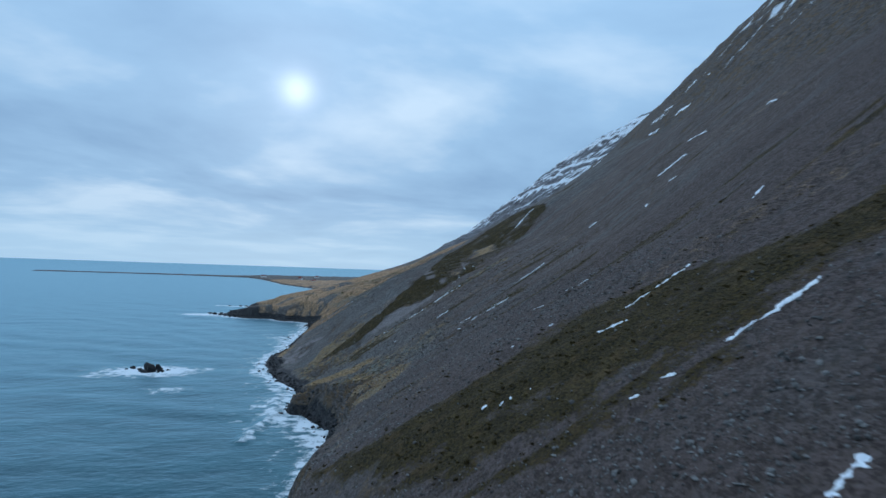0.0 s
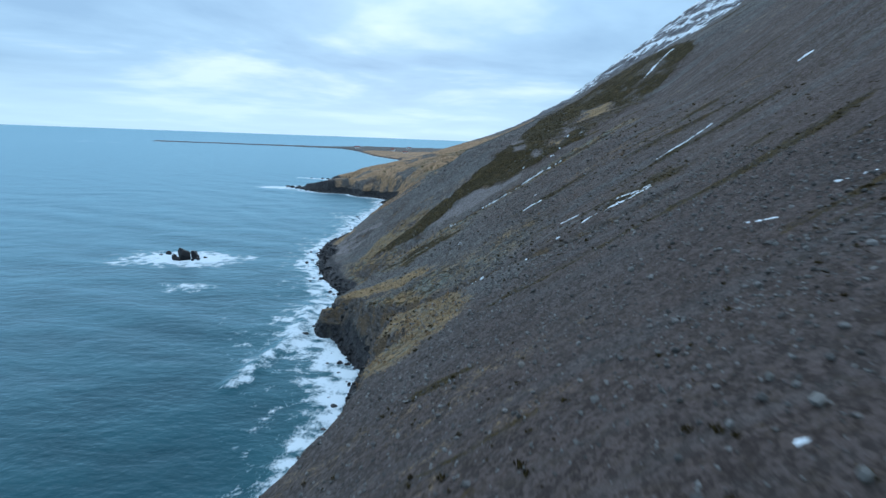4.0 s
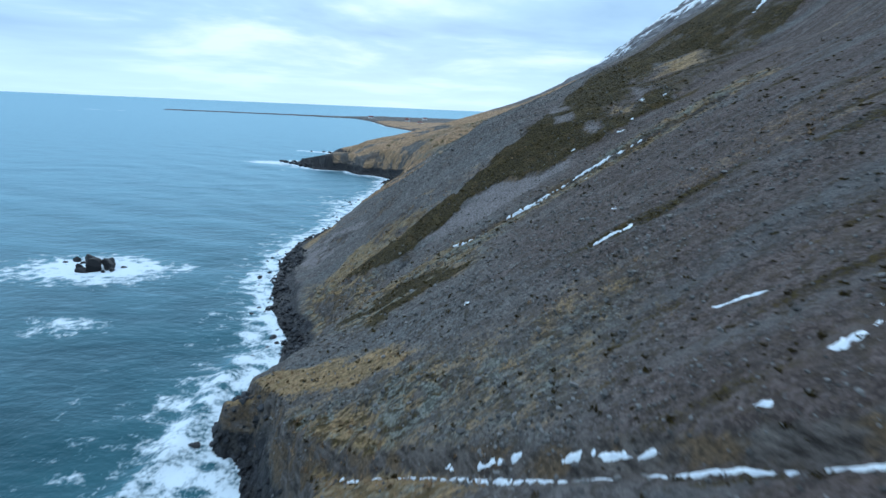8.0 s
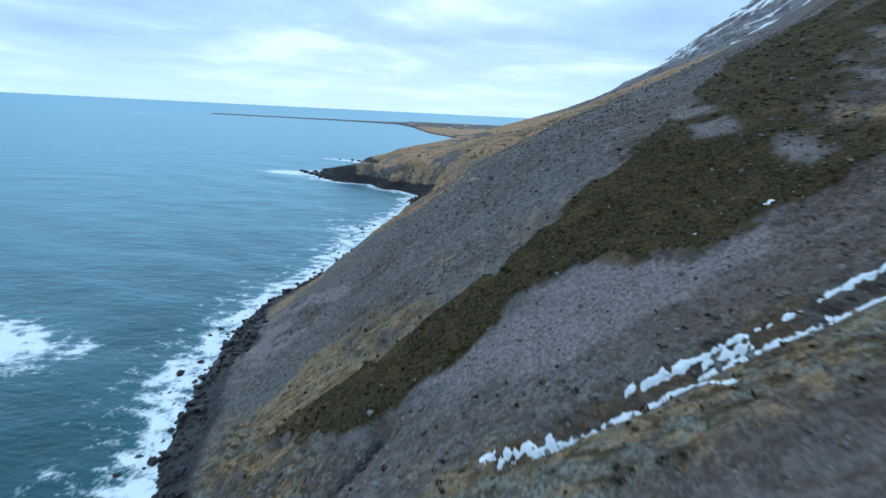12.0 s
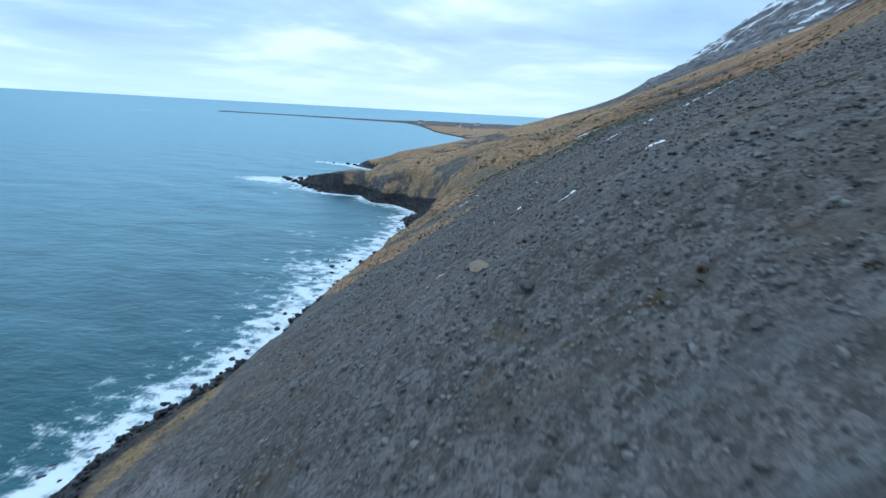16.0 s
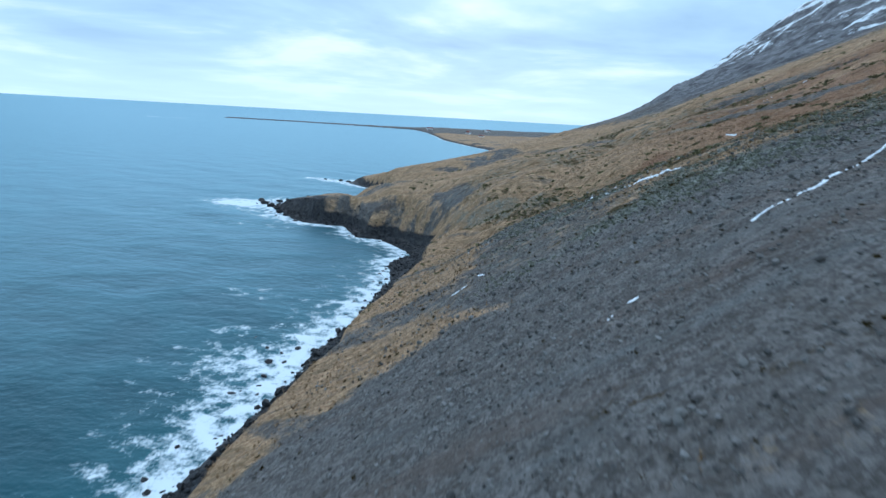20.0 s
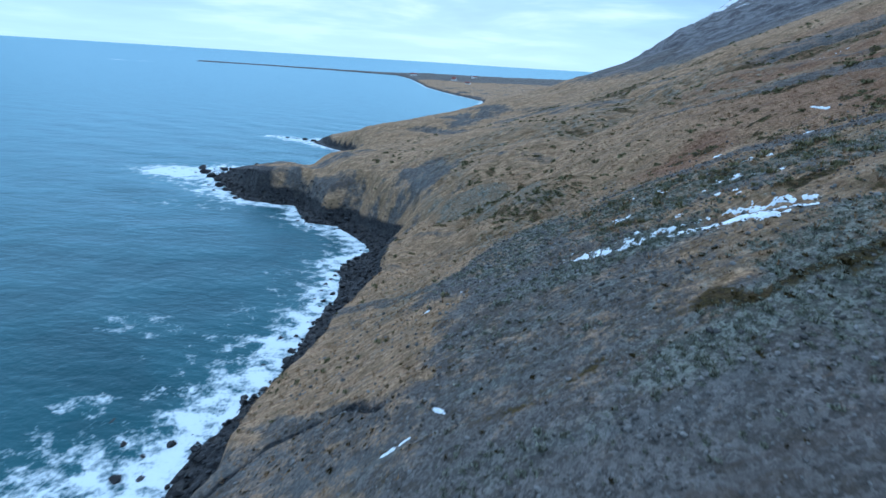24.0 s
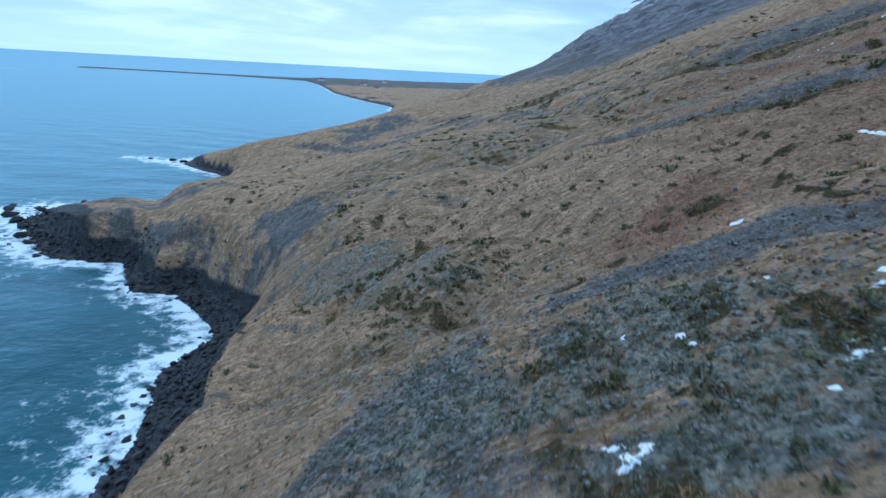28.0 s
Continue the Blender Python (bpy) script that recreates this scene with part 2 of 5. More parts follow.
MOSS_FINGER = [(-4, 288.6), (1.4, 290.2), (6.7, 292.4), (9.5, 293.6), (14, 293.4), (19, 293), (20, 289.6), (12.8, 289.6), (7.5, 288.8), (4.3, 288.6), (-0.1, 287.4), (-4, 287)]
TAN_BANK = [(-9, 110), (-6, 136), (2, 134), (9, 122), (10, 105), (5, 97), (-4, 96)]
TAN_POINT = [(-24, 141), (-24, 147), (-12, 144), (-6, 144.5), (1.7, 142), (5, 138), (-0.1, 137.5), (-4.2, 138), (-11.5, 140.5)]
MIX_POINT = [(-14, 141), (-4, 137), (0, 137), (5, 137), (12, 130), (5, 126), (1, 125), (-6, 132), (-12, 136)]
TAN_STRIP = [(-13, 170), (-2, 163.5), (9, 166), (16, 167), (30, 170), (48, 176), (48, 168), (30, 163), (12, 158.5), (6, 156), (-4, 158)]
TAN_SHELF = [(-15, 177), (-11, 176), (-5, 175.5), (-8, 181), (-1.5, 182), (2.6, 185), (-1, 188.5), (-5, 191), (-12, 193.5), (-15, 189.5), (-18, 185.5)]
TAN_FRINGE = [(-36, 217), (-31, 217), (-28, 230), (-30, 243), (-36, 242)]
TAN_DAB = [(-2.2, 193.5), (-0.8, 195.6), (1.2, 194.8), (0.9, 193)]
TAN_FIELD = [(-60, 262), (-23, 262), (-17, 272), (-8, 277), (-2, 276), (-9, 284), (-7, 288), (-7.5, 301), (-6, 308), (-13, 317), (-10, 322), (-2, 333),
             (3, 334), (3, 320), (5, 313), (10, 306), (17, 298), (30, 292), (60, 302), (100, 345), (140, 420), (300, 640), (500, 1500), (-400, 1500), (-400, 262)]
BAND_SCREE = [(5, 336), (14, 333), (22, 329), (28, 321), (45, 312), (70, 316), (70, 322), (45, 320), (31, 327), (25, 335), (15, 338)]
TAN_HIGH = [(30.5, 190), (35, 185), (33, 180.5), (30, 185)]
TAN_UPPER = [(40, 196), (47, 192), (52, 204), (44, 206)]
PALE_SPOT = [(25.5, 179), (29, 181), (28, 189), (26.2, 185)]
PALE_HIGH = [(38.5, 201), (38, 190), (36, 185.5), (34, 190.5)]
PALE_EDGE = [(23, 206), (22, 191.5), (25, 190), (26.5, 197)]
GREY_FACE = [(-98, 428), (-84, 420), (-72, 416), (-59, 408), (-48, 399), (-44, 394), (-60, 398), (-76, 403), (-96, 417)]
GREY_FACE_HIGH = [(-36, 388), (-32, 393), (-21, 387), (-15, 378.5), (-24, 378), (-32, 383)]
GREY_RUN = [(-33, 503), (-14, 500), (-8, 492), (-21, 485), (-35, 484)]
GREY_FAN = [(-9, 320), (-5, 328), (1.5, 337), (5.5, 324), (2, 318), (1, 310), (-3, 309)]
RUST = [(15, 344), (20, 346), (27, 348.5), (28, 341), (22, 337), (17, 337.5)]
DARK_NEAR = [(4, 318), (9, 320.5), (12, 314), (9.5, 308.5), (5, 314)]
DARK_UPPER = [(16, 318.5), (23, 317), (21, 312), (16, 313)]
PALE_FACE = [(-31, 201), (-22, 199), (-14, 208), (-16, 214), (-24, 221), (-33, 218)]
MOSS_HOLLOW = [(25, 116.5), (30, 122), (37, 123), (38, 115), (30, 114)]


MOTTLE_NEAR = [(-1, 314), (1, 305), (8, 299), (17, 294), (34, 290), (70, 303), (100, 340), (60, 345), (28, 332), (14, 333), (6, 331)]
MOTTLE_SLOPE = [(-22, 386), (-5, 368), (6, 352), (8, 345), (-4, 342), (-12, 352), (-22, 368)]
SEA_WALL = [(-20, 165), (-9, 159), (-4, 163), (-3, 171), (-6, 175), (-11, 178), (-15, 185), (-23, 191)]
STONE_FIELD = [(3.9, 129.8), (12, 134), (17, 135), (23, 134), (20, 125), (13.2, 120), (7, 123)]
LICHEN_BAND = [(-2.5, 160), (0.2, 165), (5, 165), (14, 167), (30, 170), (30, 165), (15, 162), (9, 159), (1, 158.5)]
PALE_TONGUE = [(0, 178), (4, 176), (9, 179.5), (12, 182), (17, 178.5), (24, 177), (22, 173), (10, 171.5), (2, 171)]
PALE_APRON = [(-27, 176), (-18, 172), (-15, 182), (-21, 193), (-30, 199)]


def patch(x, y, outline, soft=1.2):
    """1 inside an outline, 0 outside, with a wandering edge."""
    out = np.zeros(x.shape)
    px, py = [q[0] for q in outline], [q[1] for q in outline]
    near = (x > min(px) - 8) & (x < max(px) + 8) & (y > min(py) - 8) & (y < max(py) + 8)
    if not near.any():
        return out
    xs, ys = x[near], y[near]
    wx = xs + 2.0 * fbm(xs, ys, 6, 4, 61) + 0.9 * fbm(xs, ys, 1.6, 2, 63)
    wy = ys + 1.7 * fbm(xs, ys, 6, 4, 62) + 0.9 * fbm(xs, ys, 1.6, 2, 64)
    d, inside = dist_poly(wx, wy, outline)
    out[near] = smooth(-soft, soft, np.where(inside, d, -d))
    return out


def land_height(x, y, fine=True):
    x, y = np.asarray(x, float), np.asarray(y, float)
    wx = x + 1.6 * fbm(x, y, 14, 3, 11) + 0.5 * fbm(x, y, 3.5, 2, 15)
    wy = y + 1.6 * fbm(x, y, 14, 3, 12) + 0.5 * fbm(x, y, 3.5, 2, 16)
    d, inside = dist_poly(wx, wy, LAND)
    z = slope_height(x, y)
    away = np.clip(smooth(60, 170, x) + 0.3 * smooth(560, 900, y), 0, 1)
    z = z + (0.6 + 3.0 * away) * fbm(x, y, 40, 4, 21) * smooth(2, 25, d)
    if fine:
        # gullies that run down the slope, then lumps
        far = smooth(320, 350, y)
        along, across = 0.88 * x - 0.47 * y, 0.47 * x + 0.88 * y
        z = z + (0.45 * (1 - far) * fbm(x * 0.25, y, 5.0, 3, 31) + 0.85 * far * fbm(along * 0.18, across, 5.5, 4, 31)) * smooth(3, 20, d)
        z = z - 0.8 * far * smooth(0.14, 0.0, np.abs(fbm(along * 0.12, across, 13, 3, 32))) * smooth(3, 14, d)
        # broken rock of the sea wall and the point
        wall = np.maximum(patch(x, y, SEA_WALL, 1.5), 0.7 * patch(x, y, MIX_POINT, 1.5))
        wall = np.maximum(wall, 0.8 * patch(x, y, PALE_FACE, 2.0))
        z = z + wall * (1.7 * np.abs(fbm(x, y, 3.2, 4, 43, 0.6)) - 0.5)
        z = z + 1.9 * far * fbm(x * 0.3, y, 17, 2, 33) * smooth(3, 20, d)
        for line, depth, wide in CARVED:
            px, py = [q[0] for q in line], [q[1] for q in line]
            near = (x > min(px) - 3 * wide) & (x < max(px) + 3 * wide) & (y > min(py) - 3 * wide) & (y < max(py) + 3 * wide)
            if np.any(near):
                gd, _ = dist_poly(x[near] + 0.25 * fbm(x[near], y[near], 4, 2, 37), y[near] + 0.25 * fbm(x[near], y[near], 4, 2, 38), line, False)
                z[near] = z[near] - depth * np.exp(-(gd / wide) ** 2)
        # turf stands a little proud of the scree
        z = z + 0.55 * patch(x, y, MOSS_GULLY, 0.5) + 0.25 * patch(x, y, MOSS_NEAR, 0.8)
        # broken rock high up
        hi = np.maximum(smooth(95, 150, z), smooth(46, 74, z) * smooth(445, 530, y))
        z = z + hi * (3.5 * np.abs(fbm(x, y, 16, 4, 35)) + 1.5 * np.abs(fbm(x * 0.3, z, 6, 2, 36)) + 2.2 * np.abs(fbm(x, y, 7, 3, 39)))
        z = z + (0.17 + 0.13 * smooth(295, 315, y)) * fbm(x, y, 1.5, 3, 41, 0.6)
    # steep sea cliff with ledges, boulder foot below
    foot = np.interp(y, FOOT_Y, FOOT_W)
    steep = 2.6 + 1.0 * fbm(x, y, 9, 2, 51)
    rise = np.interp(y, (60, 150, 160, 240, 252, 3000), (0.28, 0.28, 0.50, 0.50, 0.28, 0.28))
    steep = steep * np.interp(y, (60, 155, 165, 235, 250, 3000), (1.0, 1.0, 0.6, 0.6, 1.0, 1.0))
    cl = rise * np.minimum(d, foot) + np.maximum(d - foot, 0) * steep + 0.35 * fbm(x, y, 2.2, 3, 52) + 1.7 * np.abs(fbm(x, y, 4.0, 3, 53)) * smooth(0.5, 3, d - foot)
    zl = np.minimum(z, cl)
    blend = 0.6
    zl = np.where(np.abs(z - cl) < blend, zl - (blend - np.abs(z - cl)) ** 2 / (4 * blend), zl)
    # the little turf-topped nose at the end of the point
    nd, _ = dist_poly(x + 0.5 * fbm(x, y, 2.2, 2, 55), y + 0.5 * fbm(x, y, 2.2, 2, 56), NOSE, False)
    nose = np.interp(x, (-20, -17, -8), (4.3, 4.6, 7.0)) - 2.6 * np.maximum(nd - 0.9, 0) - 0.5 * np.abs(fbm(x, y, 1.6, 3, 57)) * smooth(0.9, 2, nd)
    zl = np.where(nd < 6, np.maximum(zl, nose), zl)
    inside = inside | ((nd < 6) & (nose > -0.4))
    return np.where(inside, np.maximum(zl, -0.4), -0.4 - 0.35 * np.minimum(d, 20)), np.where(inside, d, -d)


def axis(parts):
    """Coordinates with their own step in each stretch: (from, to, step), growing evenly between."""
    out = []
    for a, b, s0, s1 in parts:
        p, s = a, s0
        while p < b - 0.5 * s:
            out.append(p)
            s = s0 + (s1 - s0) * (p - a) / (b - a)
            p += s
    out.append(parts[-1][1])
    return np.array(out)


def grid_mesh(name, xs, ys, z, keep=None):
    nx, ny = len(xs), len(ys)
    X, Y = np.meshgrid(xs, ys)
    co = np.stack([X, Y, z], -1).reshape(-1, 3)
    i = np.arange(nx * ny).reshape(ny, nx)
    q = np.stack([i[:-1, :-1], i[:-1, 1:], i[1:, 1:], i[1:, :-1]], -1).reshape(-1, 4)
    if keep is not None:
        q = q[keep.reshape(-1)]
    me = bpy.data.meshes.new(name)
    me.vertices.add(len(co))
    me.vertices.foreach_set("co", co.astype(np.float32).ravel())
    me.loops.add(q.size)
    me.loops.foreach_set("vertex_index", q.astype(np.int32).ravel())
    me.polygons.add(len(q))
    me.polygons.foreach_set("loop_start", np.arange(0, q.size, 4, dtype=np.int32))
    me.polygons.foreach_set("use_smooth", np.ones(len(q), bool))
    me.update(calc_edges=True)
    return me


def put_attr(me, name, values):
    a = me.attributes.new(name, "FLOAT", "POINT")
    a.data.foreach_set("value", np.asarray(values, np.float32).ravel())


# ---- materials ----
class Nodes:
    """Short hand for building a node material."""

    def __init__(self, name):
        self.mat = bpy.data.materials.new(name)
        self.mat.use_nodes = True
        self.tree = self.mat.node_tree
        self.bsdf = self.tree.nodes["Principled BSDF"]

    def node(self, kind, **sets):
        n = self.tree.nodes.new(kind)
        for k, v in sets.items():
            n.inputs[k.replace("_", " ")].default_value = v
        return n

    def link(self, a, b):
        self.tree.links.new(a, b)

    def position(self):
        return self.tree.nodes.new("ShaderNodeNewGeometry").outputs["Position"]

    def scaled(self, vec, x, y, z):
        n = self.tree.nodes.new("ShaderNodeVectorMath")
        n.operation = "MULTIPLY"
        n.inputs[1].default_value = (x, y, z)
        self.link(vec, n.inputs[0])
        return n.outputs[0]

    def noise(self, vec, scale, detail=4.0, rough=0.55):
        n = self.node("ShaderNodeTexNoise", Scale=scale, Detail=detail, Roughness=rough)
        self.link(vec, n.inputs["Vector"])
        return n.outputs["Fac"]

    def cells(self, vec, scale, randomness=1.0):
        n = self.node("ShaderNodeTexVoronoi", Scale=scale, Randomness=randomness)
        self.link(vec, n.inputs["Vector"])
        return n.outputs["Distance"], n.outputs["Color"]

    def attr(self, name):
        n = self.tree.nodes.new("ShaderNodeAttribute")
        n.attribute_name = name
        return n.outputs["Fac"]

    def math(self, op, a, b=None, c=None, clamp=False):
        n = self.tree.nodes.new("ShaderNodeMath")
        n.operation, n.use_clamp = op, clamp
        for k, v in enumerate((a, b, c)):
            if v is None:
                continue
            if isinstance(v, (int, float)):
                n.inputs[k].default_value = v
            else:
                self.link(v, n.inputs[k])
        return n.outputs[0]

    def ramp(self, fac, lo, hi):
        n = self.node("ShaderNodeMapRange", From_Min=lo, From_Max=hi)
        n.interpolation_type = "SMOOTHSTEP"
        self.link(fac, n.inputs["Value"])
        return n.outputs[0]

    def mix(self, fac, a, b, blend="MIX"):
        n = self.tree.nodes.new("ShaderNodeMix")
        n.data_type, n.blend_type = "RGBA", blend
        for key, v in (("Factor", fac), ("A", a), ("B", b)):
            if isinstance(v, (int, float)):
                n.inputs[key].default_value = v
            elif isinstance(v, tuple):
                n.inputs[key].default_value = (*v, 1)
            else:
                self.link(v, n.inputs[key])
        return n.outputs["Result"]

    def bump(self, height, strength, distance, normal=None):
        n = self.node("ShaderNodeBump", Strength=strength, Distance=distance)
        self.link(height, n.inputs["Height"])
        if normal is not None:
            self.link(normal, n.inputs["Normal"])
        self.link(n.outputs[0], self.bsdf.inputs["Normal"])
        return n.outputs[0]

    def finish(self, color, rough, spec=0.25):
        for key, v in (("Base Color", color), ("Roughness", rough)):
            if isinstance(v, tuple):
                self.bsdf.inputs[key].default_value = (*v, 1)
            elif isinstance(v, (int, float)):
                self.bsdf.inputs[key].default_value = v
            else:
                self.link(v, self.bsdf.inputs[key])
        self.bsdf.inputs["Specular IOR Level"].default_value = spec
        return self.mat


def land_material():
    m = Nodes("hillside")
    p = m.position()
    big = m.noise(p, 0.06, 4)
    mid = m.noise(p, 0.5, 5)
    fine = m.noise(p, 3.5, 5, 0.65)
    grit = m.noise(p, 16.0, 3, 0.7)
    streak = m.noise(m.scaled(p, 0.10, 0.9, 0.10), 1.0, 5, 0.6)
    cd, cc = m.cells(p, 2.4)
    cd2, cc2 = m.cells(p, 6.5)
    stone = m.math("ADD", m.math("MULTIPLY", cc, 0.5), m.math("MULTIPLY", cc2, 0.5))
    # scree: grey with a violet and a brown cast, strewn with paler and darker stones
    tuft = m.attr("tuft")
    # the first slope is of darker, redder stone
    first = m.attr("umber")
    scree = m.mix(m.ramp(stone, 0.34, 0.68), (0.082, 0.074, 0.070), (0.196, 0.180, 0.172))
    brown = m.mix(m.ramp(stone, 0.34, 0.68), (0.062, 0.045, 0.040), (0.156, 0.118, 0.107))
    umber = m.mix(m.ramp(stone, 0.34, 0.68), (0.044, 0.031, 0.028), (0.108, 0.080, 0.074))
    scree = m.mix(m.ramp(m.math("ADD", m.attr("brown"), m.math("MULTIPLY", m.math("SUBTRACT", big, 0.5), 1.6)), 0.25, 0.85), scree, brown)
    wide = m.noise(m.scaled(p, 0.035, 0.22, 0.035), 1.0, 5, 0.6)
    scree = m.mix(m.math("MULTIPLY", m.ramp(wide, 0.52, 0.66), 0.6), scree, m.mix(fine, (0.108, 0.112, 0.114), (0.190, 0.196, 0.196)))
    scree = m.mix(m.math("MULTIPLY", m.ramp(wide, 0.46, 0.34), 0.6), scree, m.mix(fine, (0.092, 0.066, 0.056), (0.190, 0.146, 0.126)))
    scree = m.mix(m.math("MULTIPLY", m.ramp(streak, 0.50, 0.70), 0.6), scree, (0.178, 0.160, 0.152))
    scree = m.mix(m.math("MULTIPLY", m.ramp(streak, 0.46, 0.34), 0.45), scree, (0.068, 0.054, 0.048))
    scree = m.mix(m.math("MULTIPLY", m.ramp(mid, 0.60, 0.42), 0.32), scree, (0.066, 0.058, 0.050))
    scree = m.mix(m.math("MULTIPLY", first, 0.62), scree, umber)
    fleck = m.ramp(m.noise(m.scaled(p, 0.7, 1.0, 0.7), 1.5, 6, 0.70), 0.52, 0.60)
    scree = m.mix(m.math("MULTIPLY", fleck, m.math("ADD", 0.16, m.math("MULTIPLY", tuft, 0.62))), scree, m.mix(fine, (0.034, 0.023, 0.013), (0.098, 0.070, 0.042)))
    scree = m.mix(m.math("MULTIPLY", m.ramp(m.noise(p, 2.6, 5, 0.7), 0.57, 0.66), m.math("SUBTRACT", 0.45, m.math("MULTIPLY", first, 0.27))), scree, (0.205, 0.190, 0.186))
    # dead grass, combed down the slope
    comb = m.noise(m.scaled(p, 0.55, 2.6, 0.55), 1.0, 5, 0.65)
    tan = m.mix(m.ramp(m.math("ADD", m.math("MULTIPLY", fine, 0.5), m.math("MULTIPLY", comb, 0.5)), 0.38, 0.62), (0.244, 0.138, 0.078), (0.555, 0.352, 0.210))
    tan = m.mix(m.math("MULTIPLY", m.ramp(mid, 0.56, 0.40), 0.45), tan, (0.150, 0.100, 0.058))
    tan = m.mix(m.math("MULTIPLY", m.attr("olive"), 0.60), tan, m.mix(m.ramp(fine, 0.3, 0.7), (0.135, 0.092, 0.038), (0.370, 0.262, 0.122)))
    tan = m.mix(m.math("MULTIPLY", fleck, m.math("ADD", 0.34, m.math("MULTIPLY", m.attr("olive"), 0.30))), tan, m.mix(fine, (0.050, 0.036, 0.016), (0.160, 0.118, 0.058)))
    tan = m.mix(m.math("MULTIPLY", m.ramp(streak, 0.54, 0.68), 0.45), tan, (0.190, 0.152, 0.130))
    tan = m.mix(m.math("MULTIPLY", m.ramp(streak, 0.47, 0.37), 0.50), tan, (0.135, 0.092, 0.050))
    tan = m.mix(m.math("MULTIPLY", m.attr("rust"), 0.9), tan, m.mix(m.ramp(fine, 0.3, 0.7), (0.110, 0.044, 0.026), (0.270, 0.120, 0.074)))
    # moss and low heath: near black in the hollows, olive and rusty where it dries
    moss = m.mix(m.ramp(fine, 0.36, 0.64), (0.006, 0.0048, 0.0022), (0.068, 0.048, 0.014))
    moss = m.mix(m.math("MULTIPLY", m.ramp(mid, 0.52, 0.68), 0.55), moss, (0.092, 0.056, 0.022))
    moss = m.mix(m.math("MULTIPLY", m.ramp(m.noise(p, 0.22, 5, 0.6), 0.54, 0.66), 0.28), moss, m.mix(fine, (0.060, 0.042, 0.014), (0.170, 0.116, 0.046)))
    # wet basalt
    rock = m.mix(m.ramp(stone, 0.36, 0.70), (0.010, 0.010, 0.012), (0.046, 0.046, 0.050))
    rock = m.mix(m.math("MULTIPLY", m.ramp(mid, 0.5, 0.68), 0.6), rock, (0.075, 0.068, 0.062))
    pale = m.mix(m.ramp(fine, 0.35, 0.65), (0.130, 0.112, 0.110), (0.265, 0.232, 0.226))

    # close mix of lichened stone, heath and straw
    mo, mo2 = m.noise(m.scaled(p, 0.7, 1.0, 0.7), 0.55, 6, 0.66), m.noise(m.scaled(p, 0.6, 1.0, 0.6), 1.2, 5, 0.66)
    lichen = m.mix(m.ramp(stone, 0.36, 0.66), (0.084, 0.088, 0.074), (0.235, 0.242, 0.208))
    mottle = m.mix(m.ramp(mo, 0.44, 0.56), lichen, tan)
    mottle = m.mix(m.ramp(mo2, 0.475, 0.575), mottle, moss)

    def edge(name, soft=0.16, wob=0.55):
        v = m.math("ADD", m.attr(name), m.math("MULTIPLY", m.math("SUBTRACT", m.math("ADD", m.math("MULTIPLY", fine, 0.5), m.math("MULTIPLY", mid, 0.5)), 0.5), wob * 2))
        return m.ramp(v, 0.5 - soft, 0.5 + soft)

    col = m.mix(edge("pale", 0.25), scree, pale)
    col = m.mix(edge("tan", 0.22, 0.8), col, tan)
    col = m.mix(edge("mot", 0.35, 0.9), col, mottle)
    col = m.mix(edge("lich", 0.28, 0.9), col, lichen)
    col = m.mix(edge("moss", 0.14, 0.75), col, moss)
    crag = m.mix(m.ramp(m.noise(m.scaled(p, 0.5, 0.5, 1.6), 1.2, 6, 0.65), 0.3, 0.7), (0.030, 0.024, 0.021), (0.165, 0.140, 0.125))
    crag = m.mix(m.math("MULTIPLY", m.ramp(m.noise(p, 0.35, 4), 0.48, 0.60), 0.8), crag, m.mix(m.ramp(fine, 0.3, 0.7), (0.060, 0.042, 0.024), (0.200, 0.130, 0.075)))
    scar = m.mix(m.ramp(m.noise(m.scaled(p, 0.13, 0.13, 0.06), 1.0, 8, 0.70), 0.38, 0.62), (0.058, 0.055, 0.060), (0.205, 0.200, 0.210))
    crag = m.mix(m.attr("scar"), crag, scar)
    col = m.mix(edge("crag", 0.3, 0.6), col, crag)
    col = m.mix(edge("rock", 0.2, 0.5), col, rock)
    col = m.mix(edge("snow", 0.10, 0.9), col, (0.72, 0.76, 0.80))
    col = m.mix(0.42, col, m.mix(m.ramp(grit, 0.32, 0.68), (0.25, 0.25, 0.25), (0.75, 0.75, 0.75)), "OVERLAY")
    h = m.math("ADD", m.math("MULTIPLY", fine, 0.7), m.math("ADD", m.math("MULTIPLY", cd, -0.5), m.math("MULTIPLY", grit, 0.2)))
    m.bump(h, 0.95, 0.40)
    return m.finish(col, m.math("SUBTRACT", 0.95, m.math("MULTIPLY", m.attr("rock"), 0.35)), 0.2)


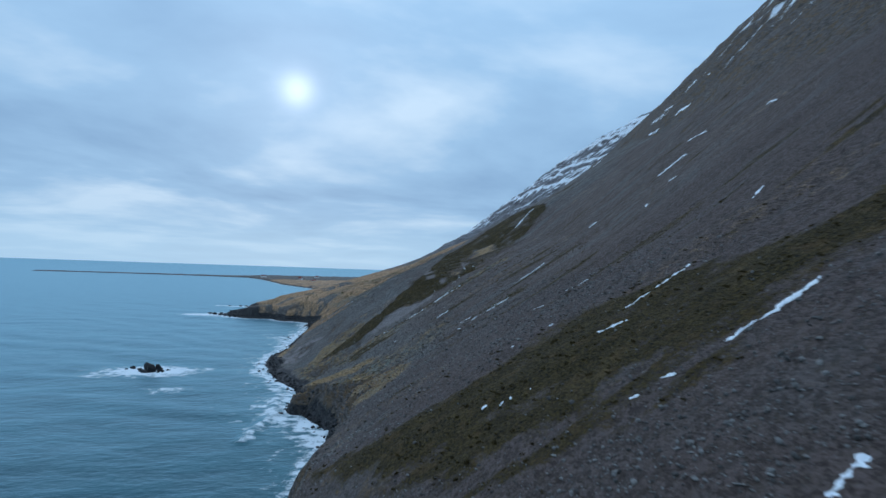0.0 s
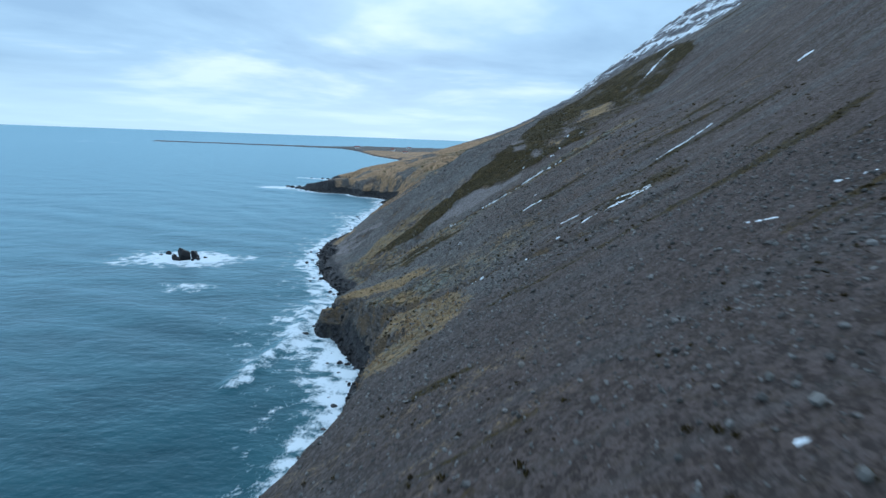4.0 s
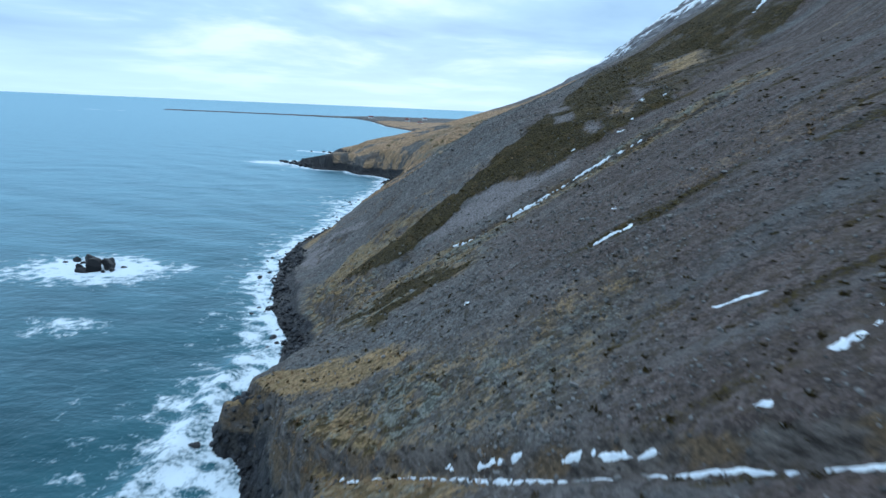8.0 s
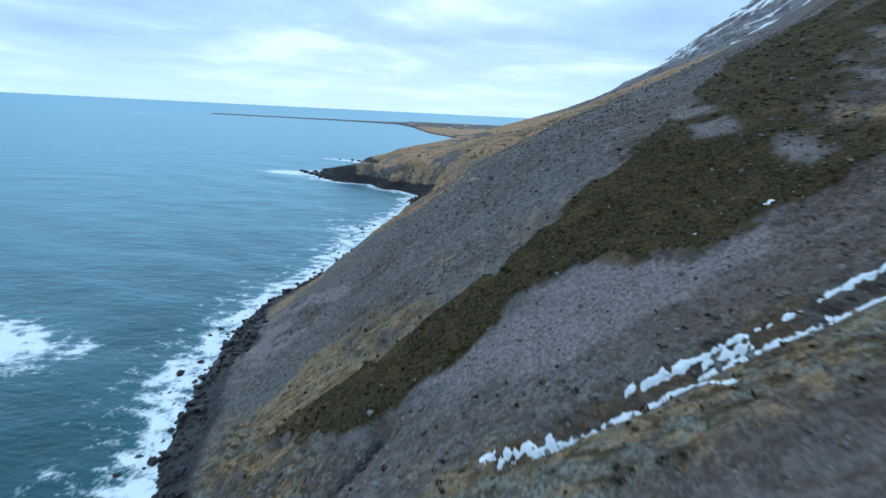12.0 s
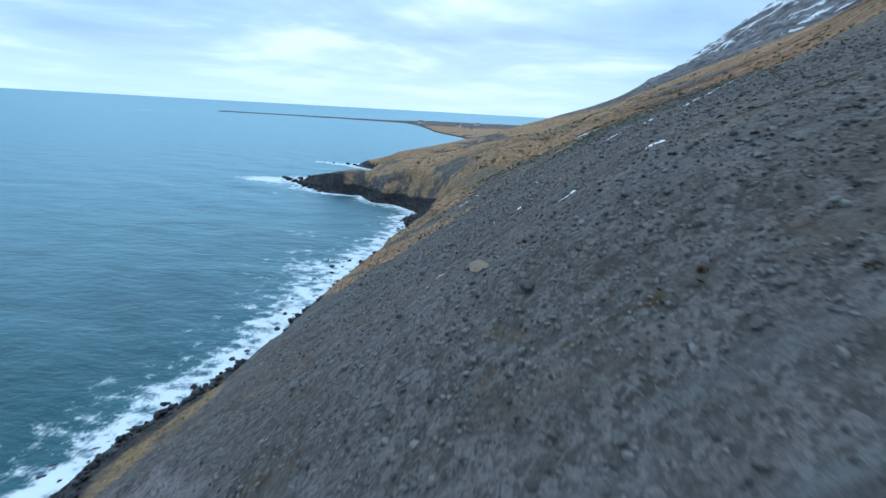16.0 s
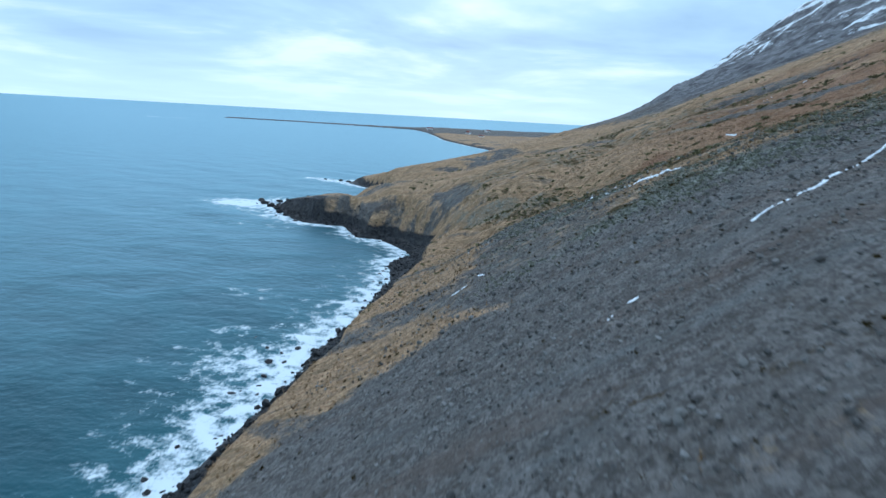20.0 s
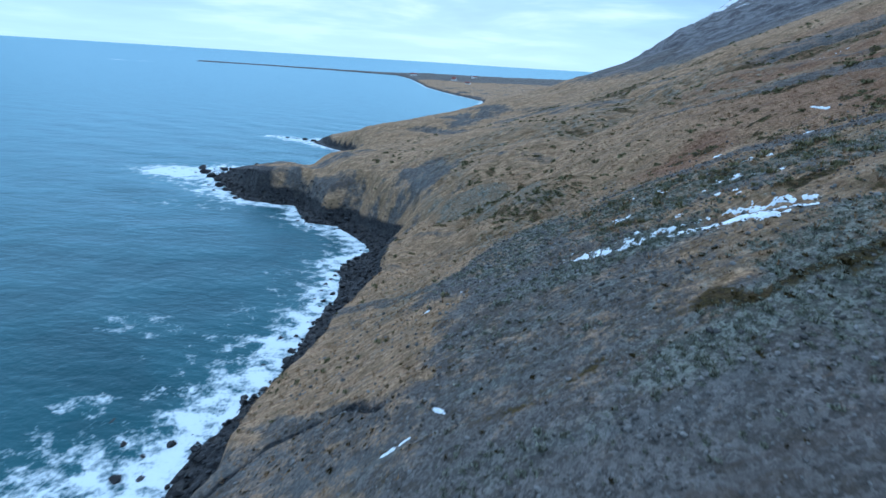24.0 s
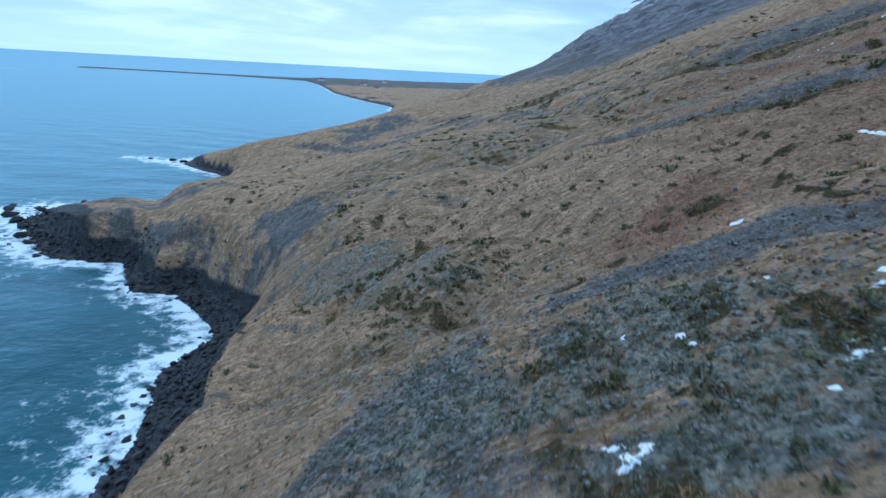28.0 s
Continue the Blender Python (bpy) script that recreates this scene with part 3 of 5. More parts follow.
def sea_material():
    m = Nodes("sea_water")
    p = m.position()
    w1 = m.noise(m.scaled(p, 0.055, 0.09, 0.0), 1.0, 4, 0.55)
    w2 = m.noise(m.scaled(p, 0.35, 0.60, 0.0), 1.0, 4, 0.6)
    w3 = m.noise(m.scaled(p, 1.6, 2.4, 0.0), 1.0, 3, 0.6)
    lace_d, _ = m.cells(m.scaled(p, 0.35, 0.5, 0.0), 1.0)
    fn = m.noise(p, 0.32, 6, 0.66)
    fn2 = m.noise(p, 1.9, 6, 0.72)
    churn = m.math("ADD", m.math("MULTIPLY", fn, 0.56), m.math("MULTIPLY", fn2, 0.44))
    a = m.attr("foam")
    v = m.math("ADD", a, m.math("MULTIPLY", m.math("SUBTRACT", churn, 0.5), 3.4))
    v = m.math("ADD", v, m.math("MULTIPLY", m.math("SUBTRACT", lace_d, 0.45), 0.7))
    foam = m.math("MULTIPLY", m.ramp(v, 0.52, 1.02), m.ramp(a, 0.03, 0.2))
    body = m.mix(m.ramp(w1, 0.35, 0.65), (0.006, 0.040, 0.052), (0.012, 0.064, 0.080))
    body = m.mix(m.math("MULTIPLY", m.ramp(a, 0.0, 0.8), 0.7), body, (0.022, 0.096, 0.112))
    col = m.mix(foam, body, (0.70, 0.76, 0.80))
    h = m.math("ADD", m.math("MULTIPLY", w1, 1.1), m.math("ADD", m.math("MULTIPLY", w2, 0.27), m.math("MULTIPLY", w3, 0.06)))
    m.bump(m.math("ADD", h, m.math("MULTIPLY", foam, 0.12)), 0.68, 1.2)
    # body light below, a wave-roughened gloss above it
    dif = m.tree.nodes.new("ShaderNodeBsdfDiffuse")
    m.link(col, dif.inputs["Color"])
    glo = m.node("ShaderNodeBsdfGlossy", Roughness=0.30)
    glo.inputs["Color"].default_value = (0.52, 0.83, 1.0, 1)
    fre = m.node("ShaderNodeFresnel", IOR=1.33)
    bump = m.bsdf.inputs["Normal"].links[0].from_socket
    for n in (dif, glo, fre):
        m.link(bump, n.inputs["Normal"])
    # waves hide part of the gloss at low angles
    low = m.math("POWER", fre.outputs[0], 1.3)
    sheen = m.math("DIVIDE", m.math("MULTIPLY", low, 0.58), m.math("ADD", low, 0.25))
    fac = m.math("MULTIPLY", sheen, m.math("SUBTRACT", 1.0, foam))
    mixer = m.tree.nodes.new("ShaderNodeMixShader")
    m.link(fac, mixer.inputs[0])
    m.link(dif.outputs[0], mixer.inputs[1])
    m.link(glo.outputs[0], mixer.inputs[2])
    m.link(mixer.outputs[0], m.tree.nodes["Material Output"].inputs["Surface"])
    return m.mat


def stone_material(name, dark, light, spread=0.5, island=False, rough=0.9):
    m = Nodes(name)
    p = m.position()
    if island:
        r = m.tree.nodes.new("ShaderNodeNewGeometry").outputs["Random Per Island"]
    else:
        r = m.tree.nodes.new("ShaderNodeObjectInfo").outputs["Random"]
    n, g = m.noise(p, 2.2, 5, 0.6), m.noise(p, 14.0, 4, 0.7)
    f = m.math("ADD", m.math("MULTIPLY", r, spread), m.math("ADD", m.math("MULTIPLY", n, (1 - spread) * 0.7), m.math("MULTIPLY", g, (1 - spread) * 0.3)))
    col = m.mix(m.ramp(f, 0.15, 0.85), dark, light)
    m.bump(m.math("ADD", n, m.math("MULTIPLY", g, 0.4)), 0.6, 0.12)
    return m.finish(col, rough, 0.25)


def plant_material(name, dark, light):
    m = Nodes(name)
    p = m.position()
    r = m.tree.nodes.new("ShaderNodeNewGeometry").outputs["Random Per Island"]
    n = m.noise(p, 5.0, 4, 0.65)
    col = m.mix(m.ramp(m.math("ADD", m.math("MULTIPLY", r, 0.6), m.math("MULTIPLY", n, 0.4)), 0.2, 0.8), dark, light)
    m.bump(n, 0.8, 0.12)
    return m.finish(col, 0.95, 0.1)


def snow_material():
    m = Nodes("old_snow")
    p = m.position()
    n, g = m.noise(p, 1.2, 4), m.noise(p, 9.0, 4, 0.7)
    col = m.mix(m.ramp(n, 0.3, 0.7), (0.66, 0.70, 0.76), (0.84, 0.87, 0.90))
    col = m.mix(m.math("MULTIPLY", m.ramp(g, 0.56, 0.72), 0.35), col, (0.35, 0.33, 0.32))
    m.bump(m.math("ADD", n, m.math("MULTIPLY", g, 0.5)), 0.5, 0.15)
    return m.finish(col, 0.75, 0.3)


M_LAND = land_material()
M_SEA = sea_material()
M_BASALT = stone_material("wet_basalt", (0.005, 0.005, 0.006), (0.026, 0.026, 0.029), 0.4, rough=0.55)
M_BEACH = stone_material("beach_stone", (0.008, 0.008, 0.010), (0.050, 0.050, 0.055), 0.6, True, 0.6)
M_SCREE = stone_material("scree_stone", (0.066, 0.061, 0.058), (0.215, 0.204, 0.196), 0.7, True)
M_BLOCK = stone_material("grey_block", (0.085, 0.080, 0.077), (0.190, 0.180, 0.170), 0.6, True)
M_BOULDER = stone_material("lichen_boulder", (0.085, 0.080, 0.080), (0.210, 0.190, 0.170), 0.5)
M_CUSHION = plant_material("heath_cushion", (0.022, 0.015, 0.006), (0.085, 0.060, 0.022))
M_HEATH = plant_material("field_heath", (0.064, 0.058, 0.028), (0.250, 0.225, 0.125))
M_HEATHER = plant_material("grey_heather", (0.085, 0.087, 0.064), (0.300, 0.302, 0.238))
M_GRASS = plant_material("dead_grass", (0.150, 0.086, 0.044), (0.330, 0.205, 0.115))
M_SNOW = snow_material()

# ---- the land ----
GX = axis([(-1300, -130, 24, 6), (-130, -60, 1.5, 0.8), (-60, 45, 0.5, 0.5), (45, 130, 0.6, 2.5), (130, 400, 3, 8), (400, 4800, 10, 300)])
GY = axis([(-400, -10, 40, 1), (-10, 30, 0.8, 0.5), (30, 400, 0.5, 0.5), (400, 560, 0.6, 2.0), (560, 1100, 2, 10), (1100, 2200, 10, 8), (2200, 3500, 10, 100)])
XX, YY = np.meshgrid(GX, GY)
ZZ, DD = land_height(XX, YY)

def cover(x, y, z, d):
    """Shares of ground cover at places on the land."""
    tan = np.maximum.reduce([0.55 * patch(x, y, TAN_DAB, 1.5)] + [0.7 * patch(x, y, o, 3.0) for o in (TAN_HIGH, TAN_UPPER)])
    tan = np.maximum(tan, 0.78 * np.maximum(patch(x, y, TAN_BANK, 3.0), patch(x, y, TAN_POINT, 1.6)))
    nose_d, _ = dist_poly(x, y, NOSE, False)
    nose_top = smooth(2.6, 1.7, nose_d) * smooth(2.2, 3.2, z)
    tan = np.maximum(tan, 0.95 * nose_top)
    tan = np.maximum(tan, 0.64 * patch(x, y, TAN_FRINGE, 2.0))
    tan = np.maximum(tan, 0.66 * patch(x, y, TAN_STRIP) * (0.5 + 0.5 * smooth(-0.25, 0.15, fbm(x * 0.35, y, 3.2, 3, 137))))
    tan = np.maximum(tan, 0.6 * patch(x, y, SEA_WALL, 2.0) * smooth(-0.05, 0.3, fbm(x, y, 4.5, 3, 138)))
    tan = np.maximum(tan, 0.72 * patch(x, y, TAN_SHELF))
    field = patch(x, y, TAN_FIELD, 3.5)
    # the far field: grass with grey runnels and heath between
    along, across = 0.88 * x - 0.47 * y, 0.47 * x + 0.88 * y
    run = fbm(along * 0.14, across, 6, 4, 71)
    heath = fbm(along * 0.45, across, 3.0, 4, 72)
    zone = patch(x, y, [(3, 320), (17, 299), (40, 294), (80, 310), (120, 380), (60, 380), (26, 350), (8, 338)], 3.0)
    # straw between the heather below the furrow
    tan = np.maximum(tan, 0.62 * smooth(284, 294, y) * smooth(312, 302, y) * smooth(4, 12, x) * smooth(70, 40, x) * smooth(-0.1, 0.25, fbm(x * 0.5, y, 5, 4, 153)))
    field_tan = field * np.clip(0.90 - 0.55 * smooth(0.10, 0.45, run) - 0.10 * zone * smooth(-0.15, 0.3, fbm(x * 0.5, y, 8, 3, 73)), 0, 1)
    tan = np.maximum(tan, field_tan)
    grey = np.maximum.reduce([patch(x, y, GREY_FACE, 2.0), patch(x, y, GREY_FACE_HIGH, 2.5), 0.9 * patch(x, y, GREY_RUN, 3.0), 0.55 * patch(x, y, GREY_FAN, 2.0)])
    grey = 0.8 * grey * (0.5 + 0.5 * smooth(-0.25, 0.2, fbm(x, y * 0.5, 5, 3, 86)))
    # bare grooves between grassy ribs on the headland's face
    for rib in FACE_RIBS:
        rd, _ = dist_poly(x + 1.2 * fbm(x, y, 4, 2, 139), y + 1.2 * fbm(x, y, 4, 2, 140), rib, False)
        grey = np.maximum(grey, 0.62 * smooth(2.4, 0.6, rd) * smooth(-0.4, 0.1, fbm(x, y, 3.5, 3, 151)))
    tan = tan * (1 - 0.9 * patch(x, y, BAND_SCREE)) * (1 - grey)
    streaks = smooth(-0.25, 0.12, fbm(x * 0.5, y, 2.6, 4, 88))
    near_moss = patch(x, y, MOSS_NEAR, 3.6) * (0.62 + 0.38 * streaks)
    moss = np.maximum.reduce([0.92 * near_moss, patch(x, y, MOSS_GULLY, 0.8), 0.6 * patch(x, y, MOSS_HOLLOW, 2.0), 0.85 * patch(x, y, MOSS_STRIP, 1.6) * smooth(-0.35, 0.05, fbm(x * 0.5, y, 2.6, 3, 90)), 0.74 * patch(x, y, MOSS_FINGER, 1.8) * smooth(-0.3, 0.08, fbm(x, y, 2.4, 4, 82)), 0.58 * np.maximum(patch(x, y, DARK_NEAR, 3.0), patch(x, y, DARK_UPPER, 3.0)) * smooth(-0.25, 0.2, fbm(x, y, 2.2, 3, 89))])
    moss = moss * (1 - 0.9 * patch(x, y, TAN_HIGH, 2.5)) * (1 - 0.9 * patch(x, y, TAN_UPPER, 2.5)) * (1 - 0.72 * np.maximum.reduce([patch(x, y, o, 1.6) for o in (PALE_SPOT, PALE_HIGH, PALE_EDGE)]) * smooth(-0.4, 0.0, fbm(x, y, 2.5, 3, 92)))
    moss = moss * (1 - 0.5 * smooth(33, 42, z) * smooth(150, 180, y) * smooth(-0.3, 0.3, fbm(x, y, 7, 4, 74)))
    moss = np.maximum(moss, field * 0.24 * smooth(0.02, 0.38, heath))
    moss = np.maximum(moss, np.maximum(zone, 0.7 * patch(x, y, MOTTLE_SLOPE, 3.0)) * 0.66 * smooth(0.27, 0.42, fbm(x * 0.65, y, 1.9, 3, 150)))
    moss = np.maximum(moss, field * 0.52 * smooth(0.15, 0.42, fbm(along * 0.11, across, 5.0, 4, 87)) * smooth(-25, 5, x))
    # crease shade put into the colour: dark moss tone along the carved swales
    for swale in SWALES:
        sd, _ = dist_poly(x + 1.5 * fbm(x, y, 6, 3, 141), y + 1.5 * fbm(x, y, 6, 3, 142), swale, False)
        moss = np.maximum(moss, 0.56 * smooth(2.6, 0.6, sd) * smooth(-0.25, 0.25, fbm(x, y, 5, 3, 143)))
    row_d, _ = dist_poly(x + 0.4 * fbm(x, y, 2, 2, 155), y + 0.4 * fbm(x, y, 2, 2, 156), SHEEP_LINE, False)
    moss = np.maximum(moss, 0.66 * np.exp(-(row_d / 0.7) ** 2) * smooth(-0.3, 0.15, fbm(x, y, 2.2, 3, 157)))
    moss = moss * (1 - 0.8 * patch(x, y, BAND_SCREE))
    # the odd heath line on the scree
    moss = np.maximum(moss, (1 - field) * 0.62 * smooth(0.26, 0.6, fbm(x * 0.18, y, 4, 4, 75)) * smooth(-6, 6, x) * (1 - smooth(232, 258, y)))
    tan = np.maximum(tan, (1 - field) * 0.30 * smooth(0.30, 0.55, fbm(x * 0.2, y, 9, 3, 76)) * (1 - 0.6 * smooth(232, 258, y)))
    # basalt along the water and on the bluffs
    low = 1 - smooth(-1.0, 1.6, z - np.interp(y, (60, 130, 150, 170, 250, 262, 335, 350, 372, 395, 440, 470, 3000), (2.5, 2.5, 2.6, 1.9, 1.9, 2.8, 3.0, 5.0, 6.0, 3.6, 3.2, 3, 0.8)) - 1.2 * fbm(x, y, 6, 3, 77))
    point = patch(x, y, [(-28, 133), (-28, 150), (-14, 145), (-10, 139), (-5, 132), (-7, 125), (-14, 127)], 1.5)
    tip = patch(x, y, [(-122, 445), (-108, 424), (-86, 403), (-73, 405), (-79, 415), (-91, 431), (-107, 449)], 2.0)
    tip = np.maximum(tip, patch(x, y, [(-114, 538), (-109, 520), (-99, 508), (-93, 506), (-95, 514), (-103, 531)], 2.0))
    low = np.maximum(low, 0.9 * tip)
    rock = np.maximum(low, 0.8 * point * (1 - smooth(3.5, 7.5, z + 1.5 * fbm(x, y, 3, 3, 91))))
    rock = rock * (1 - 0.95 * nose_top)
    pale = np.maximum.reduce([0.80 * patch(x, y, PALE_FACE, 2.5) * smooth(-0.45, 0.0, fbm(x, y, 3, 3, 152)), 0.66 * patch(x, y, PALE_TONGUE), *[0.58 * patch(x, y, o, 1.6) * smooth(-0.4, 0.0, fbm(x, y, 2.5, 3, 92)) for o in (PALE_SPOT, PALE_HIGH, PALE_EDGE)], 0.2 * patch(x, y, PALE_APRON, 2.0)]) * (1 - rock)
    brown = (0.25 + 0.75 * smooth(4, 34, x) * (1 - smooth(250, 310, y))) * (1 - 0.55 * smooth(180, 215, y)) - 0.12 * smooth(270, 300, y)
    brown = np.maximum(brown, 0.8 * smooth(125, 70, y) * smooth(-6, 10, x))
    # high rock with snow on ledges
    high = smooth(46, 62, z - 0.03 * np.minimum(x, 300) - np.interp(y, (0, 300, 400, 437, 455, 500, 600, 900), (75, 62, 40, 12, -6, -14, -18, -18)) - 6 * fbm(x, y, 60, 3, 78))
    tan, moss = tan * (1 - high), moss * (1 - high)
    pale = np.maximum(pale, 0.7 * high * smooth(-0.1, 0.4, fbm(x * 0.3, y, 14, 4, 93)))
    ledge = fbm(x * 0.05, z * 1.0 + 0.15 * x, 4.5, 3, 79)
    gully = fbm(x * 0.10 + z * 0.02, y, 9, 4, 80)
    strata = high * smooth(540, 610, y) * smooth(112, 150, z) * smooth(-0.15, 0.2, fbm(x * 0.03, z + 0.05 * x, 7, 3, 94))
    snow = 0.66 * strata + (1 - strata) * high * (0.42 * smooth(0.18, 0.6, ledge) + 0.62 * smooth(0.12, 0.5, gully)) * smooth(40, 130, z) * smooth(150, 330, y + 0.6 * z)
    snow = np.maximum(snow, 0.58 * smooth(440, 475, y) * smooth(56, 76, z) * smooth(0.22, 0.5, fbm(0.5 * x - 0.2 * z, 0.2 * y + 1.3 * z, 15, 4, 145)))
    return tan, moss, rock, pale, brown, snow


def lichen_share(x, y):
    """Grey-green heather and lichened stone, in drifts."""
    drift = smooth(0.08, 0.30, fbm(x * 0.6, y, 7, 3, 147))
    near = patch(x, y, MOTTLE_NEAR, 4.0)
    return np.maximum.reduce([0.56 * near * drift, 0.54 * patch(x, y, GREY_FAN, 4.0) * (0.6 + 0.4 * smooth(-0.3, 0.2, fbm(x, y, 3, 3, 154))), 0.62 * patch(x, y, LICHEN_BAND, 2.0) * smooth(-0.2, 0.2, fbm(x * 0.4, y, 3, 3, 148)), 0.5 * patch(x, y, MOTTLE_SLOPE, 3.0) * drift,
                              0.66 * smooth(278, 290, y) * smooth(314, 304, y) * smooth(-8, -2, x) * smooth(60, 35, x) * smooth(-0.3, 0.15, fbm(x * 0.5, y, 4, 4, 149))])


def heath_share(x, y):
    """How much of the scree carries single dark plants."""
    share = np.interp(y, (0, 60, 95, 112, 150, 172, 186, 250, 275, 300), (0.35, 0.2, 0.25, 0.8, 1.0, 0.7, 0.12, 0.10, 0.45, 0.8))
    share = share * (0.55 + 0.45 * smooth(-0.3, 0.3, fbm(x * 0.5, y, 12, 3, 131)))
    share = share * (1 - 0.9 * patch(x, y, PALE_TONGUE, 1.5))
    for line, wide in ((SHEEP_LINE, 0.7), (SHEEP_LOW, 0.6), (SHEEP_HIGH, 0.8)):
        ld, _ = dist_poly(x, y + 0.8 * fbm(x, y, 3.0, 2, 132), line, False)
        share = np.maximum(share, 1.3 * np.exp(-(ld / wide) ** 2) * smooth(-0.35, 0.1, fbm(x, y, 3.5, 2, 133)))
    return share


C_TAN, C_MOSS, C_ROCK, C_PALE, C_BROWN, C_SNOW = cover(XX, YY, ZZ, DD)
C_MOT = np.maximum.reduce([k * patch(XX, YY, o, 3.0) for o, k in ((MOTTLE_NEAR, 0.36), (MOTTLE_SLOPE, 0.42), (MOSS_NEAR, 0.28), (GREY_FAN, 0.62), (MIX_POINT, 0.66), (TAN_BANK, 0.50), (STONE_FIELD, 0.48), (SEA_WALL, 0.62), (MOSS_FINGER, 0.6), (TAN_STRIP, 0.62), (MOSS_STRIP, 0.75), (TAN_SHELF, 0.5))])
C_MOT = np.maximum(C_MOT, patch(XX, YY, TAN_FIELD, 2.0) * (0.16 + 0.36 * smooth(-0.1, 0.5, fbm(XX * 0.3, YY, 11, 3, 83))) * smooth(-35, -15, XX))
C_MOT = np.maximum(C_MOT, (0.09 + 0.30 * smooth(280, 294, YY)) * smooth(250, 268, YY) * (1 - smooth(300, 310, YY)) * smooth(-12, -4, XX) * (1 - smooth(60, 90, XX)))
# basalt tone painted along the ledge stands in for the crack's shade
_ld, _ = dist_poly(XX, YY + 0.5 * fbm(XX, YY, 2.0, 2, 84), LEDGE, False)
C_ROCK = np.maximum(C_ROCK, np.exp(-(_ld / 0.55) ** 2))
# basalt colour darkens the carved cleft
_cd, _ = dist_poly(XX, YY + 0.5 * fbm(XX, YY, 2.0, 2, 84), CLEFT, False)
C_ROCK = np.maximum(C_ROCK, 0.75 * np.exp(-(_cd / 1.1) ** 2))
C_MOT = C_MOT * (1 - smooth(430, 520, YY)) * (1 - patch(XX, YY, BAND_SCREE))
C_RUST = np.maximum(0.75 * patch(XX, YY, RUST, 3.0), 0.6 * smooth(12, 46, XX) * smooth(285, 320, YY) * (1 - smooth(380, 440, YY)) * smooth(-0.3, 0.3, fbm(XX * 0.4, YY, 12, 3, 85)))
C_SCAR = smooth(440, 475, YY) * smooth(40, 58, ZZ + 4 * fbm(XX, YY, 14, 3, 134))
gz_y, gz_x = np.gradient(ZZ, GY, GX)
STEEP = np.hypot(gz_x, gz_y)
C_CRAG = np.maximum(0.62 * smooth(92, 118, ZZ + 10 * fbm(XX, YY, 20, 3, 95)) * (1 - smooth(420, 520, YY)), smooth(0.80, 1.25, STEEP + 0.25 * fbm(XX, YY, 5, 3, 81)) * (1 - C_ROCK) * (DD > 0) * (1 - smooth(250, 262, YY)))
C_CRAG = np.maximum(C_CRAG, 0.66 * C_SCAR)
land_me = grid_mesh("ground", GX, GY, ZZ)
for key, val in (("tan", C_TAN), ("moss", C_MOSS), ("rock", C_ROCK), ("pale", C_PALE), ("brown", C_BROWN), ("snow", C_SNOW), ("crag", C_CRAG), ("mot", C_MOT), ("rust", C_RUST), ("tuft", heath_share(XX, YY)), ("scar", C_SCAR), ("umber", smooth(125, 85, YY + 8 * fbm(XX, YY, 15, 3, 146))), ("lich", lichen_share(XX, YY)), ("olive", 1 - smooth(240, 275, YY))):
    put_attr(land_me, key, val)
land_me.materials.append(M_LAND)
ground = tagged(new("ground", land_me), "steep coastal hillside of grey scree, tan grass and dark moss", "hillside", kind="structure")


def on_land(x, y):
    return land_height(np.atleast_1d(np.asarray(x, float)), np.atleast_1d(np.asarray(y, float)))[0]


# ---- the sea ----
SX = axis([(-4900, -320, 200, 6), (-320, -75, 5, 1.6), (-75, 0, 0.9, 0.9), (0, 4900, 20, 250)])
SY = axis([(-600, 60, 60, 2), (60, 460, 0.9, 0.9), (460, 700, 1.2, 4), (700, 4900, 5, 120)])
SXX, SYY = np.meshgrid(SX, SY)
_, SD = land_height(SXX, SYY, False)
SD = -SD
SR = np.hypot(SXX, SYY - 150)
near_sea = 1 - smooth(250, 900, SR)
swell = 0.0
for ang, wl, amp, sd in ((62, 26, 0.20, 1), (48, 17, 0.12, 2), (75, 41, 0.22, 3), (20, 11, 0.06, 4)):
    ph = (SXX * math.cos(radians(ang)) + SYY * math.sin(radians(ang))) / wl + 0.8 * fbm(SXX, SYY, 60, 2, 90 + sd)
    swell = swell + amp * np.sin(2 * np.pi * ph) * (0.5 + 0.5 * fbm(SXX, SYY, 45, 2, 95 + sd))
BREAKER = [(-25, 121), (-24, 130), (-22, 140), (-23, 151), (-24, 163)]
bd, _ = dist_poly(SXX, SYY, BREAKER, False)
SZ = swell * near_sea * smooth(0, 8, SD) + 0.8 * np.exp(-(bd / 1.6) ** 2) + 50 * np.clip((SR - 2700) / 2100, 0, 1) ** 2
# surf: widest under the cliffs, thinner in the lee
surf_w = np.interp(SYY, (0, 90, 125, 160, 190, 215, 240, 262, 285, 300, 325, 345, 365, 385, 400, 430, 450, 500, 540, 700, 3000),
                   (2.5, 3, 8, 8.0, 4.6, 5.8, 7, 9, 9.5, 11, 9.5, 8, 8, 6, 5, 13, 8, 5, 8, 4, 6))
surf_w = 1.55 * surf_w * (1 + 0.45 * fbm(SXX, SYY, 22, 3, 98))
foam = 0.92 * (1 - smooth(0.1, 1.15, SD / np.maximum(surf_w, 0.5)))
foam = np.maximum(foam, 0.42 * (1 - smooth(0.4, 2.0, SD / np.maximum(surf_w, 0.5))))
foam = np.maximum(foam, 0.8 * np.exp(-(bd / 2.2) ** 2))
